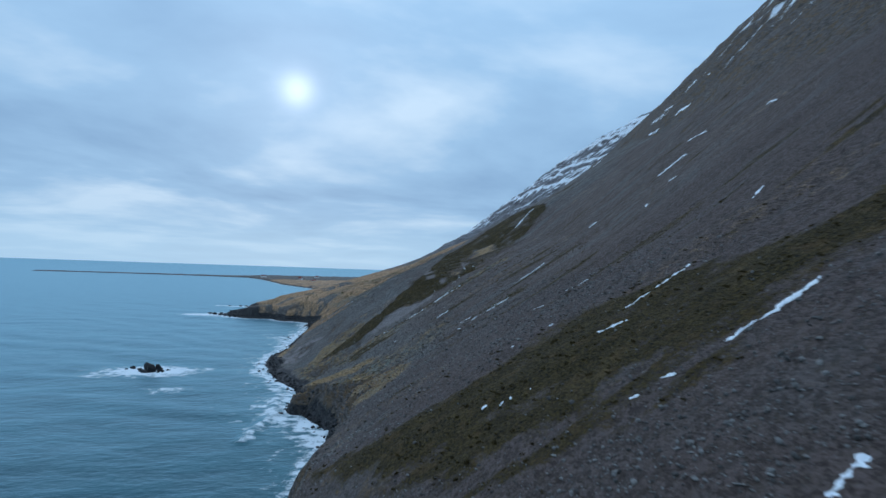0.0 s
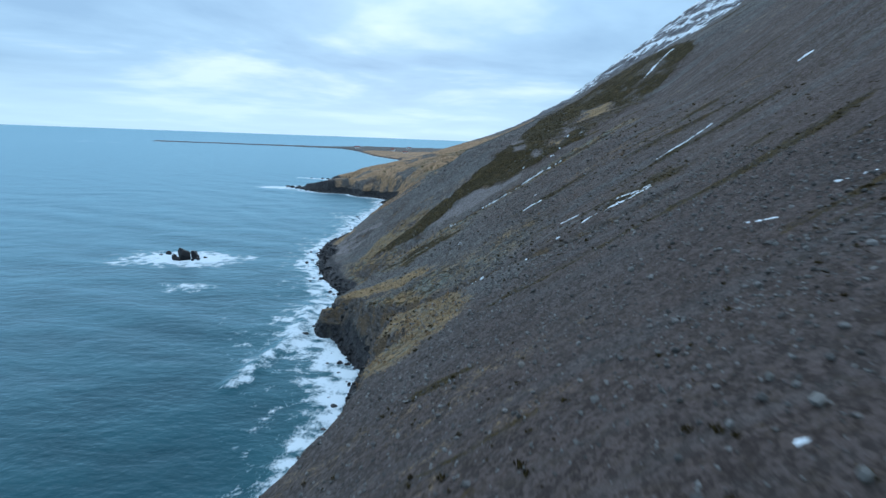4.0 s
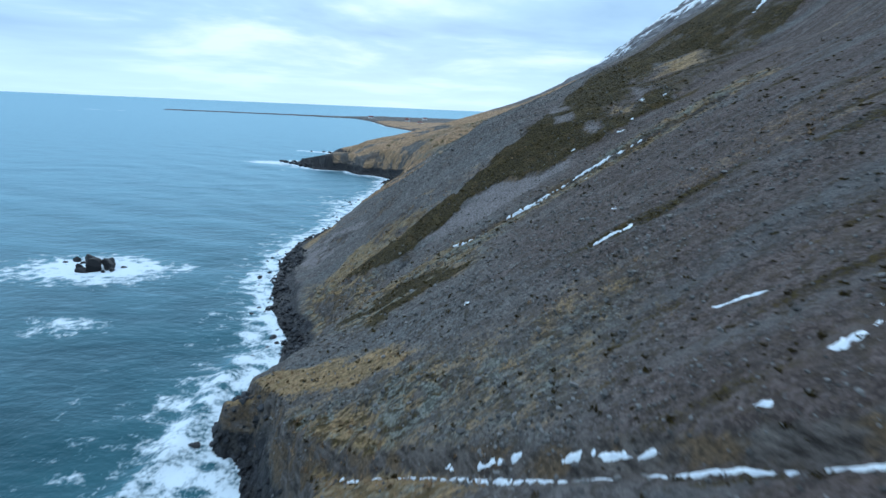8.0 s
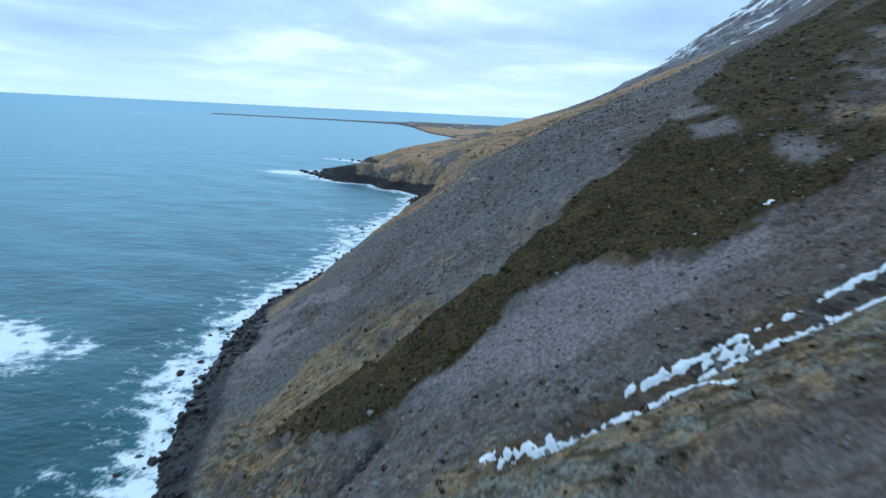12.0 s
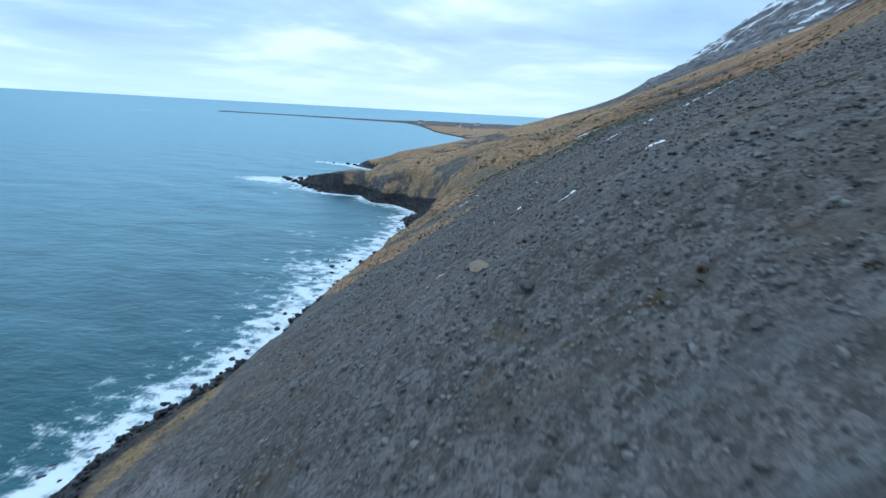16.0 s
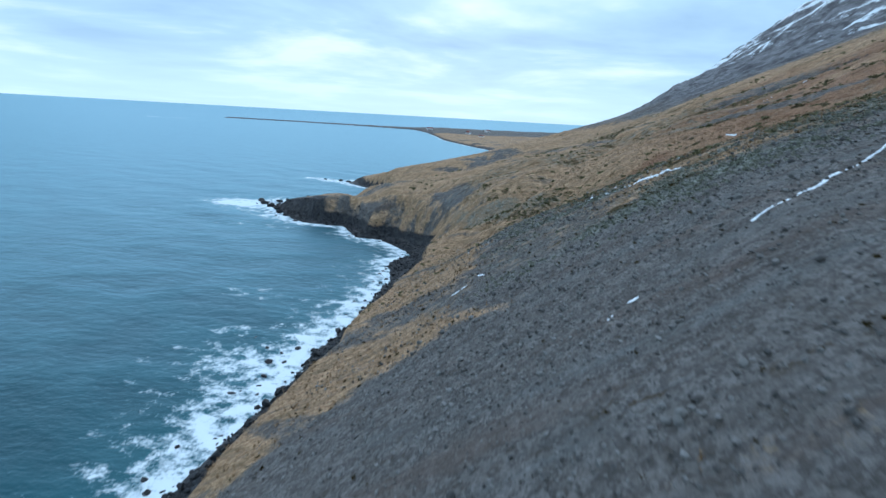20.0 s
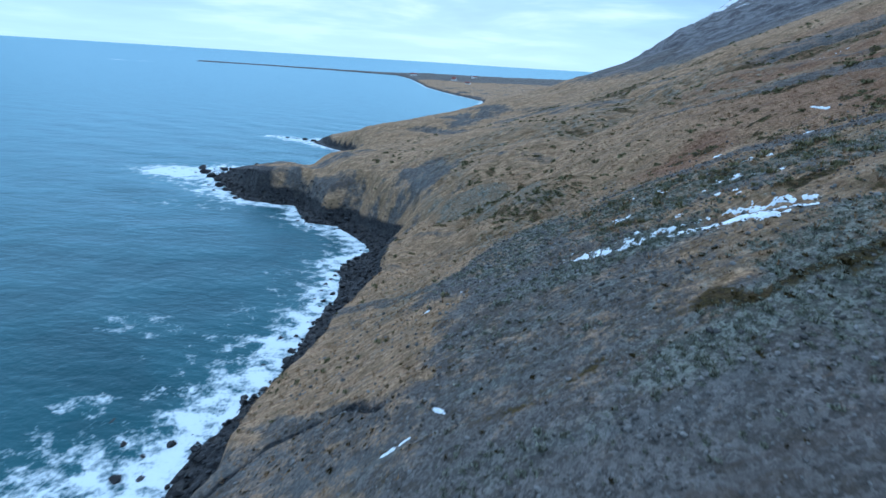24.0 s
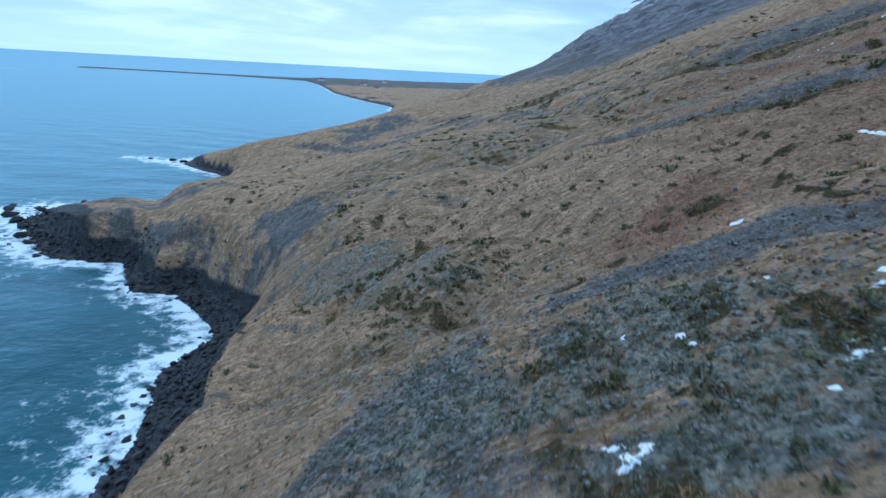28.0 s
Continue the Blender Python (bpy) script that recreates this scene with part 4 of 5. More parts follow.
for cx, cy, rx, ry, k in ((-74, 201, 18, 12, 1.25), (-63, 204, 13, 6, 0.8), (-87, 194, 11, 5, 0.8), (-57, 171.5, 8, 4, 0.85), (-23, 154, 8, 9, 0.85), (-125, 435, 18, 11, 1.2), (-112, 420, 16, 7, 0.55),
                         (-118, 528, 15, 9, 1.0), (-131, 533, 15, 6, 0.9), (-44, 299, 12, 7, 0.75), (-52, 310, 6, 3, 0.55), (-30, 137, 5, 1.5, 0.6), (-95, 395, 20, 5, 0.35), (-1279, 1674, 26, 16, 1.3), (-1166, 1698, 22, 16, 1.3), (-1088, 1702, 14, 14, 1.2), (-100, 412, 10, 5, 0.8), (-60, 330, 10, 4, 0.5)):
    e = ((SXX - cx) / rx) ** 2 + ((SYY - cy) / ry) ** 2
    foam = np.maximum(foam, k * np.exp(-e ** 1.5))
caps = fbm(SXX, SYY * 2.2, 60, 3, 99)
foam = np.maximum(foam, 0.5 * smooth(0.50, 0.62, caps) * smooth(700, 1600, SR))
sea_me = grid_mesh("water", SX, SY, SZ)
put_attr(sea_me, "foam", foam)
sea_me.materials.append(M_SEA)
water = tagged(new("water", sea_me), "slate blue sea with low swell and white surf", "sea", kind="structure")


# ---- stones, boulders, plants ----
def lump(name, seed, sub, flat=0.7, rough=0.35, facet=True, near=0.22, far=0.40):
    """A rough stone about 1 m across, its foot at zero."""
    rng = random.Random(seed)
    bm = bmesh.new()
    bmesh.ops.create_icosphere(bm, subdivisions=sub, radius=0.5)
    cuts = [(Vector((rng.uniform(-1, 1), rng.uniform(-1, 1), rng.uniform(-0.6, 1))).normalized(), rng.uniform(near, far)) for _ in range(12)]
    off = Vector((rng.uniform(0, 50), rng.uniform(0, 50), 0))
    for v in bm.verts:
        for n, c in cuts:
            over = v.co.dot(n) - c
            if over > 0:
                v.co -= n * over * 0.85
        v.co *= 1 + rough * 0.4 * noise.noise(v.co * 2.6 + off) + rough * 0.2 * noise.noise(v.co * 7 + off)
        v.co.z *= flat
    lowest = min(v.co.z for v in bm.verts)
    for v in bm.verts:
        v.co.z -= lowest + 0.10
    for f in bm.faces:
        f.smooth = not facet
    me = bpy.data.meshes.new(name)
    bm.to_mesh(me)
    bm.free()
    return me


def mesh_arrays(me):
    co = np.empty(len(me.vertices) * 3, np.float32)
    me.vertices.foreach_get("co", co)
    tri = np.array([p.vertices[:] for p in me.polygons], np.int32)
    return co.reshape(-1, 3), tri


def scatter(name, shapes, pos, size, material, label, category, seed=5, tilt=0.5, smooth_faces=False, stretch=None):
    """Many small pieces joined into one mesh of kind stuff."""
    rng = np.random.default_rng(seed)
    cos, tris, base = [], [], 0
    pick = rng.integers(0, len(shapes), len(pos))
    for k, (co, tri) in enumerate(shapes):
        idx = np.where(pick == k)[0]
        n = len(idx)
        if n == 0:
            continue
        a, b = rng.uniform(0, 2 * np.pi, n), rng.normal(0, tilt, n)
        ca, sa, cb, sb = np.cos(a), np.sin(a), np.cos(b), np.sin(b)
        sc = size[idx][:, None, None] * (np.array(stretch)[None, None] if stretch is not None else rng.uniform(0.7, 1.3, (n, 1, 3)))
        v = co[None] * sc
        x, y, z = v[..., 0], v[..., 1], v[..., 2]
        y, z = y * cb[:, None] - z * sb[:, None], y * sb[:, None] + z * cb[:, None]
        x, y = x * ca[:, None] - y * sa[:, None], x * sa[:, None] + y * ca[:, None]
        w = np.stack([x, y, z], -1) + pos[idx][:, None, :]
        cos.append(w.reshape(-1, 3))
        tris.append((tri[None] + (np.arange(n) * len(co))[:, None, None] + base).reshape(-1, 3))
        base += n * len(co)
    co, tri = np.concatenate(cos), np.concatenate(tris)
    me = bpy.data.meshes.new(name)
    me.vertices.add(len(co))
    me.vertices.foreach_set("co", co.astype(np.float32).ravel())
    me.loops.add(tri.size)
    me.loops.foreach_set("vertex_index", tri.astype(np.int32).ravel())
    me.polygons.add(len(tri))
    me.polygons.foreach_set("loop_start", np.arange(0, tri.size, 3, dtype=np.int32))
    me.polygons.foreach_set("use_smooth", np.full(len(tri), smooth_faces))
    me.update(calc_edges=True)
    me.materials.append(material)
    return tagged(new(name, me), label, category, kind="stuff")


def sample(count, x0, x1, y0, y1, weight, seed):
    """Random places on the land, kept by weight(x, y, z, d)."""
    rng = np.random.default_rng(seed)
    x, y = rng.uniform(x0, x1, count), rng.uniform(y0, y1, count)
    z, d = land_height(x, y)
    keep = rng.uniform(0, 1, count) < weight(x, y, z, d)
    return np.stack([x, y, z], -1)[keep]


SMALL = [mesh_arrays(lump("stone_shape", 100 + k, 1, 0.65, 0.5)) for k in range(6)]


def scree_weight(x, y, z, d):
    tan, moss, rock, pale, brown, snow = cover(x, y, z, d)
    clump = smooth(-0.25, 0.45, fbm(x * 0.4, y, 6, 3, 121))
    fan = patch(x, y, [(-14, 316), (-10, 320), (-2, 333), (3, 334), (3, 320), (0, 307)], 1.5)
    near_mix = patch(x, y, MOTTLE_NEAR, 3.0)
    return (1 - 0.85 * patch(x, y, MOSS_NEAR, 2.0)) * np.clip((1 - 0.85 * tan) * (1 - 0.9 * moss) * (1 - 0.92 * pale) * (0.25 + 0.75 * clump) + 0.8 * fan + 0.35 * near_mix, 0, 1) * (z > 3)


def gamma_sizes(n, mean, most, seed):
    return np.minimum(np.random.default_rng(seed).gamma(2.2, mean / 2.2, n) + 0.06, most)


pts = sample(150000, -24, 40, 20, 345, scree_weight, 201)
scatter("scree_stones", SMALL, pts, gamma_sizes(len(pts), 0.14, 0.55, 202), M_SCREE, "loose grey scree stones strewn over the slope", "stones", 203)


def block_weight(x, y, z, d):
    tan, moss, rock, pale, brown, snow = cover(x, y, z, d)
    bare = (1 - 0.8 * tan) * (1 - 0.9 * moss) * (1 - 0.8 * pale)
    drift = smooth(-0.2, 0.4, fbm(x * 0.45, y, 7, 3, 205))
    stony = np.maximum.reduce([0.75 * patch(x, y, STONE_FIELD, 3.0), 0.5 * patch(x, y, LICHEN_BAND, 2.0), 0.3 * smooth(258, 268, y) * smooth(310, 298, y) * drift, 0.10 * smooth(48, 38, y) * drift, 0.3 * smooth(236, 244, y) * smooth(264, 254, y) * drift, 0.35 * patch(x, y, MIX_POINT, 2.0), 0.4 * patch(x, y, GREY_FAN, 2.0)])
    ld, _ = dist_poly(x, y, SHEEP_LINE, False)
    bare = bare * (1 - 0.9 * patch(x, y, MOSS_NEAR, 2.0))
    return np.clip(bare * (0.07 * drift + stony + 0.6 * np.exp(-(ld / 0.8) ** 2)), 0, 1) * (z > 4)


pts = sample(52000, -18, 36, 22, 330, block_weight, 206)
scatter("scree_blocks", [mesh_arrays(lump("block_shape", 140 + k, 1, 0.8, 0.6)) for k in range(6)], pts, gamma_sizes(len(pts), 0.21, 0.75, 207), M_BLOCK, "angular grey stone blocks lying among the scree", "stones", 208)


def beach_weight(x, y, z, d):
    return ((d > -5.0) & (d < np.interp(y, (60, 150, 160, 195, 205, 215, 225, 250, 262, 330, 345, 372, 390, 2000), (3, 3, 3.4, 3.4, 6.0, 6.0, 3.4, 3.4, 4.5, 5.5, 8.5, 9.5, 6, 5)) + 0.8 * fbm(x, y, 4, 2, 136))) * np.where(d < 0, 0.30 * np.exp(np.minimum(d, 0) / 2.5), 1.0)


pts = sample(90000, -125, 0, 100, 450, beach_weight, 211)
pts[:, 2] = np.maximum(pts[:, 2], -0.35)
scatter("beach_stones", SMALL, pts, gamma_sizes(len(pts), 0.5, 1.5, 212), M_BEACH, "black rounded beach stones along the waterline", "stones", 213)

def heath_tuft(seed):
    """A low twiggy cushion: many short leaning sprays in a ragged round."""
    rng = random.Random(seed)
    co, tri = [], []
    for k in range(34):
        r, a = 0.5 * math.sqrt(rng.random()) * rng.uniform(0.6, 1.0), rng.uniform(0, 6.283)
        bx, by = r * math.cos(a), r * math.sin(a)
        h, w, t = rng.uniform(0.10, 0.30) * (1.1 - r), rng.uniform(0.07, 0.15), rng.uniform(0, 6.283)
        px, py = math.cos(t) * w, math.sin(t) * w
        n = len(co)
        co += [(bx - px, by - py, -0.06), (bx + px, by + py, -0.06), (bx * 1.25 - py * rng.uniform(-1, 1), by * 1.25 + px * rng.uniform(-1, 1), h)]
        tri.append((n, n + 1, n + 2))
    return np.array(co, np.float32), np.array(tri, np.int32)


CUSHION = [heath_tuft(300 + k) for k in range(6)]


TUFTS = [(-22, 386), (-5, 368), (6, 352), (8, 345), (-4, 345), (-12, 356), (-22, 372)]


def cushion_weight(x, y, z, d):
    tan, moss, rock, pale, brown, snow = cover(x, y, z, d)
    return np.clip(0.35 * moss + 0.10 * tan + 0.24 * np.clip(heath_share(x, y) - 0.12, 0, 1), 0, 1) * (z > 5)


pts = sample(62000, -24, 55, 30, 300, cushion_weight, 221)
scatter("heath_cushions", CUSHION, pts, gamma_sizes(len(pts), 0.27, 0.7, 222), M_CUSHION, "dark brown heath cushions and moss tufts", "moss", 223, 0.2, True)


def field_weight(x, y, z, d):
    tan, moss, rock, pale, brown, snow = cover(x, y, z, d)
    drift = smooth(0.12, 0.36, fbm(x * 0.4, y, 5, 3, 226))
    return np.clip(np.clip(1.5 * moss - 0.45, 0, 0.7) + 0.14 * tan * drift + 1.0 * patch(x, y, TUFTS, 3.0) * drift, 0, 1) * (z > 6)


pts = sample(70000, -60, 90, 300, 470, field_weight, 225)
scatter("field_heath", CUSHION, pts, gamma_sizes(len(pts), 0.62, 1.7, 227), M_HEATH, "olive brown heath tufts among the grass", "heath", 228, 0.2, True)


pts = sample(56000, -14, 45, 278, 350, lambda x, y, z, d: 0.75 * lichen_share(x, y) * (z > 6), 235)
scatter("heather_tufts", CUSHION, pts, gamma_sizes(len(pts), 0.34, 0.8, 236), M_HEATHER, "grey-green heather tufts on the stony slope", "heather", 237, 0.2, True)


def blade_tuft(seed):
    rng = random.Random(seed)
    co, tri = [], []
    for k in range(9):
        a, lean, h = rng.uniform(0, 6.283), rng.uniform(0.25, 0.8), rng.uniform(0.5, 1.0)
        bx, by = 0.18 * rng.uniform(-1, 1), 0.18 * rng.uniform(-1, 1)
        px, py = -math.sin(a) * 0.05, math.cos(a) * 0.05
        n = len(co)
        co += [(bx - px, by - py, -0.1), (bx + px, by + py, -0.1), (bx + math.cos(a) * lean, by + math.sin(a) * lean, h * 0.6)]
        tri.append((n, n + 1, n + 2))
    return np.array(co, np.float32), np.array(tri, np.int32)


def grass_weight(x, y, z, d):
    tan, moss, rock, pale, brown, snow = cover(x, y, z, d)
    return np.clip(tan - 0.1 + 0.4 * patch(x, y, MOTTLE_NEAR, 3.0), 0, 1) * (1 - rock)


pts = sample(60000, -40, 45, 90, 370, grass_weight, 231)
scatter("dead_grass_tufts", [blade_tuft(k) for k in range(6)], pts, gamma_sizes(len(pts), 0.34, 0.8, 232), M_GRASS, "withered tan grass tufts on the bank", "grass", 233, 0.25)

# single boulders
BOULDERS = [lump("boulder", 400 + k, 3, 0.72, 0.45) for k in range(6)]
for me in BOULDERS:
    me.materials.append(M_BOULDER)
ROCKS = [lump("rock", 500 + k, 3, 0.75, 0.5, near=0.15, far=0.36) for k in range(6)]
for me in ROCKS:
    me.materials.append(M_BASALT)


def place(name, me, x, y, size, rz, label, category, group="", z=None, squash=1.0):
    ob = new(name, me)
    h = float(on_land(x, y)[0]) if z is None else z
    ob.matrix_world = pose(x, y, h, 0, 0, rz) @ Matrix.Diagonal((size, size * 0.85, size * squash, 1))
    return tagged(ob, label, category, group)


rng = random.Random(7)
TAN_BOULDER = BOULDERS[0].copy()
TAN_BOULDER.materials.clear()
TAN_BOULDER.materials.append(stone_material("tan_boulder", (0.19, 0.135, 0.095), (0.38, 0.285, 0.205), 0.3))
place("boulder", TAN_BOULDER, 1.1, 217.0, 1.35, 30, "large tan-grey boulder resting on the scree slope", "boulder", "boulders on the slope")
place("boulder", BOULDERS[1], 4.0, 210.2, 1.0, 70, "large grey boulder half sunk in the scree", "boulder", "boulders on the slope")
pts = sample(170, -16, 30, 60, 340, lambda x, y, z, d: scree_weight(x, y, z, d) * 0.6, 241)
for k, (x, y, z) in enumerate(pts):
    place("boulder", BOULDERS[k % 6], x, y, rng.uniform(0.3, 0.75), rng.uniform(0, 360), "grey angular boulder lying in the scree", "boulder", "boulders on the slope", float(z))


def shore_weight(x, y, z, d):
    return ((d > -3.5) & (d < 3)) * 1.0


pts = sample(2600, -60, -5, 110, 380, shore_weight, 251)[:170]
for k, (x, y, z) in enumerate(pts):
    place("shore_rock", ROCKS[k % 6], x, y, rng.uniform(0.8, 2.0), rng.uniform(0, 360), "black wet basalt boulder at the water's edge", "rock", "rocks along the shore", max(float(z), -0.6))

# skerries: broken black rocks standing in the surf
JAGGED = [lump("rock", 600 + k, 3, 1.0, 0.55, near=0.12, far=0.32) for k in range(6)]
for me in JAGGED:
    me.materials.append(M_BASALT)
def skerry(x, y, size, rz, squash=0.8, variant=0):
    place("sea_rock", JAGGED[variant % 6], x, y, size, rz, "black jagged sea rock with surf around it", "rock", "rocks in the sea", -0.5, squash)


for x, y, sz, rz, q in ((-74.5, 198.6, 4.6, 20, 0.85), (-72.3, 200.0, 4.6, 80, 1.05), (-70.8, 202.2, 3.8, 130, 1.15), (-74.0, 201.6, 4.2, 10, 1.2), (-78.6, 204.4, 2.8, 40, 0.9), (-81.2, 205.6, 3.0, 200, 0.8), (-72.8, 204, 3.0, 260, 1.1), (-77.2, 195.8, 1.7, 100, 0.6),
                        (-69.6, 200.4, 2.4, 300, 0.9), (-76.4, 199.8, 2.2, 55, 1.3), (-73.4, 198.0, 2.0, 15, 1.1), (-70.6, 199.0, 1.8, 150, 1.4), (-75.6, 203.2, 1.9, 220, 1.2), (-82.6, 203.6, 1.6, 10, 0.9), (-79.4, 201.6, 1.3, 80, 0.7), (-68.2, 203.0, 1.5, 40, 0.9), (-80.2, 196.4, 1.2, 60, 0.6), (-64, 172, 1.8, 30, 0.5), (-40, 300, 1.8, 10, 0.7), (-43, 305, 2.0, 60, 0.6), (-47, 308, 2.2, 100, 0.5), (-38.5, 296, 1.6, 150, 0.7),
                        (-40.5, 290, 1.7, 190, 0.7), (-42.5, 284, 1.2, 20, 0.7), (-39, 271, 1.8, 70, 0.7), (-53, 258, 1.2, 30, 0.5), (-43, 365, 1.6, 40, 0.6), (-45, 358, 1.3, 80, 0.6),
                        (-119, 441, 4.0, 15, 0.6), (-114, 436, 5.0, 60, 0.6), (-109, 431, 5.0, 100, 0.6), (-122, 446, 3.0, 0, 0.5), (-104, 426, 4.5, 45, 0.6), (-99, 420, 4.5, 75, 0.6),
                        (-112, 443, 4.2, 190, 0.6), (-106, 440, 4.0, 230, 0.6), (-94, 415, 3.5, 20, 0.6), (-87, 407, 3.2, 70, 0.6), (-127, 531, 4.0, 10, 0.45), (-122, 533, 3.5, 50, 0.5),
                        (-116, 530, 4.0, 70, 0.6), (-133, 536, 2.5, 0, 0.4), (-111, 527, 4.5, 30, 0.6), (-20, 143, 2.2, 30, 0.6), (-23, 149, 1.8, 80, 0.6), (-16, 136, 1.6, 0, 0.6)):
    skerry(x, y, sz, rz, q, int(abs(x) + rz))

# ---- snow left in hollows ----
def snow_strip(points, width, broken=0.0, seed=0, depth=0.07):
    width = width * (0.62 if len(points) > 1 else 1.05)
    xs, ys = [p[0] for p in points], [p[1] for p in points]
    long = max(xs) - min(xs) > 2.2
    m, step = 1.3 * width + 0.4, 0.07 if width < 1 else 0.11 if width < 2 else 0.3
    gx, gy = np.arange(min(xs) - m, max(xs) + m, step), np.arange(min(ys) - m, max(ys) + m, step)
    X, Y = np.meshgrid(gx, gy)
    if len(points) > 1:
        d, _ = dist_poly(X, Y, points, False)
    else:
        d = np.hypot(X - xs[0], Y - ys[0])
    shape = 1 - d / (width * 0.5 * (1 + 0.5 * fbm(X, Y, 2.4, 2, 700 + seed)))
    ragged = fbm(X, Y, 0.36 if width < 1.2 else 0.9, 3, 730 + seed, 0.7)
    if broken < 0:
        shape = 0.95 * shape - 0.20 + 0.5 * fbm(X, Y, 1.1, 3, 710 + seed, 0.65) + (0.75 + broken) * ragged
    else:
        shape = 0.8 * shape - 0.36 + 0.7 * fbm(X, Y, 1.1, 3, 710 + seed, 0.65) + (0.0 if long else -0.12 if len(points) == 1 else 0.06) + 1.45 * ragged - 0.7 * broken * smooth(-0.2, 0.3, fbm(X, Y, 2.2, 2, 720 + seed))
    z, _ = land_height(X, Y)
    lift = 0.06 if broken < 0 else 0.035
    Z = z + (depth + 0.6 * lift) * np.clip(shape * 1.3, -1.0, 0.8 + 0.3 * ragged) + lift * smooth(-0.25, 0.1, shape)
    ok = shape > -0.35
    keep = ok[:-1, :-1] | ok[1:, :-1] | ok[:-1, 1:] | ok[1:, 1:]
    if not keep.any():
        return
    me = grid_mesh("snow_patch", gx, gy, Z, keep)
    bm = bmesh.new()
    bm.from_mesh(me)
    bmesh.ops.delete(bm, geom=[v for v in bm.verts if not v.link_faces], context="VERTS")
    bm.to_mesh(me)
    bm.free()
    me.materials.append(M_SNOW)
    kind = "thin broken strip of old snow in a hollow" if len(points) > 1 else "small patch of old snow on the slope"
    tagged(new("snow_patch", me), kind, "snow", "snow patches")


SNOW_START = (
    ([(9.4, 48)], 0.28, 0.2), ([(11.7, 48.9)], 0.42, 0), ([(12.7, 47.3), (13.2, 47.5)], 0.35, 0.1), ([(13.9, 47.4)], 0.3, 0.1), ([(15.5, 47.2)], 0.4, 0),
    ([(23.2, 49), (25.3, 47.9)], 0.65, 0.35), ([(27, 50.9), (29.4, 50.4), (34.5, 51.8)], 0.72, 0.45), ([(25.5, 34.2), (29.1, 33.7), (33, 33.9)], 0.58, 0.25),
    ([(19.2, 19.2), (21.2, 19.7)], 0.72, 0.55), ([(48, 59), (51, 61)], 0.58, 0.75), ([(28.6, 86), (29.6, 83.6)], 0.25, 0.75),
    ([(33.7, 84.8), (34.8, 82.4), (35.4, 79)], 0.36, 0.65), ([(18, 61.8)], 0.58, 0.25), ([(22.6, 61.6)], 0.43, 0.25), ([(18.8, 34.9), (19.2, 34.6)], 0.36, 0.35),
    ([(21, 35.1), (21.8, 34.3)], 0.36, 0.45))
SNOW_CRAGS = (
    ([(80.1, 133.5), (84.1, 133.9), (86.9, 133.4)], 1.6, 0.1), ([(95.4, 144.1), (97.1, 140.2)], 2.2, 0.2), ([(132.6, 227.1), (132.4, 218.9)], 3.2, 0.2),
    ([(130.7, 204.8), (132.8, 201.4)], 3.2, 0.2), ([(145.7, 219.9), (148, 220.2)], 4, 0.3), ([(151.3, 217.2), (149, 208.9)], 2.5, 0.2),
    ([(74.1, 119.9), (75.2, 118.8)], 1, 0.2), ([(122.4, 212.4), (122.9, 208.6)], 2.2, 0.3), ([(138.6, 227.2), (136, 218.9)], 2.4, 0.4),
    ([(100.6, 119), (99.2, 114.4)], 1.6, 0.3), ([(61.4, 137), (62.8, 137.1)], 0.8, 0.2), ([(65.8, 115.8), (64, 112.5)], 0.9, 0.3), ([(60, 205), (70, 214)], 1.2, 0.5))
SNOW_TRACK = (
    ([(24.6, 116.2), (27, 116.6), (29.3, 115.9), (32.5, 116.2)], 0.9, 0.5), ([(27.5, 118.1), (29.2, 117.3)], 0.8, 0.4),
    ([(38, 129.3), (42.2, 129.7), (46, 130.8)], 0.35, 0.1), ([(23.6, 124.8), (25.8, 124)], 0.5, 0.3),
    ([(0.3, 127.4), (6.9, 122.9), (11.7, 118.8), (15.3, 115.9), (18.1, 113.8), (20.5, 112.4), (23.1, 110.8), (27.3, 109.6), (32, 108.6)], 0.5, -0.4),
    ([(7.8, 122.8), (8.4, 122.3)], 0.432, 0.1), ([(10, 121), (12, 119.7)], 0.468, 0.2), ([(14, 117.9), (14.6, 117.5)], 0.504, 0.1),
    ([(15.3, 117), (17.6, 115.2)], 0.504, 0.2), ([(21, 114.6)], 0.5, 0.1), ([(29.8, 121.3), (31.7, 118.2), (33, 117)], 0.8, 0.6))
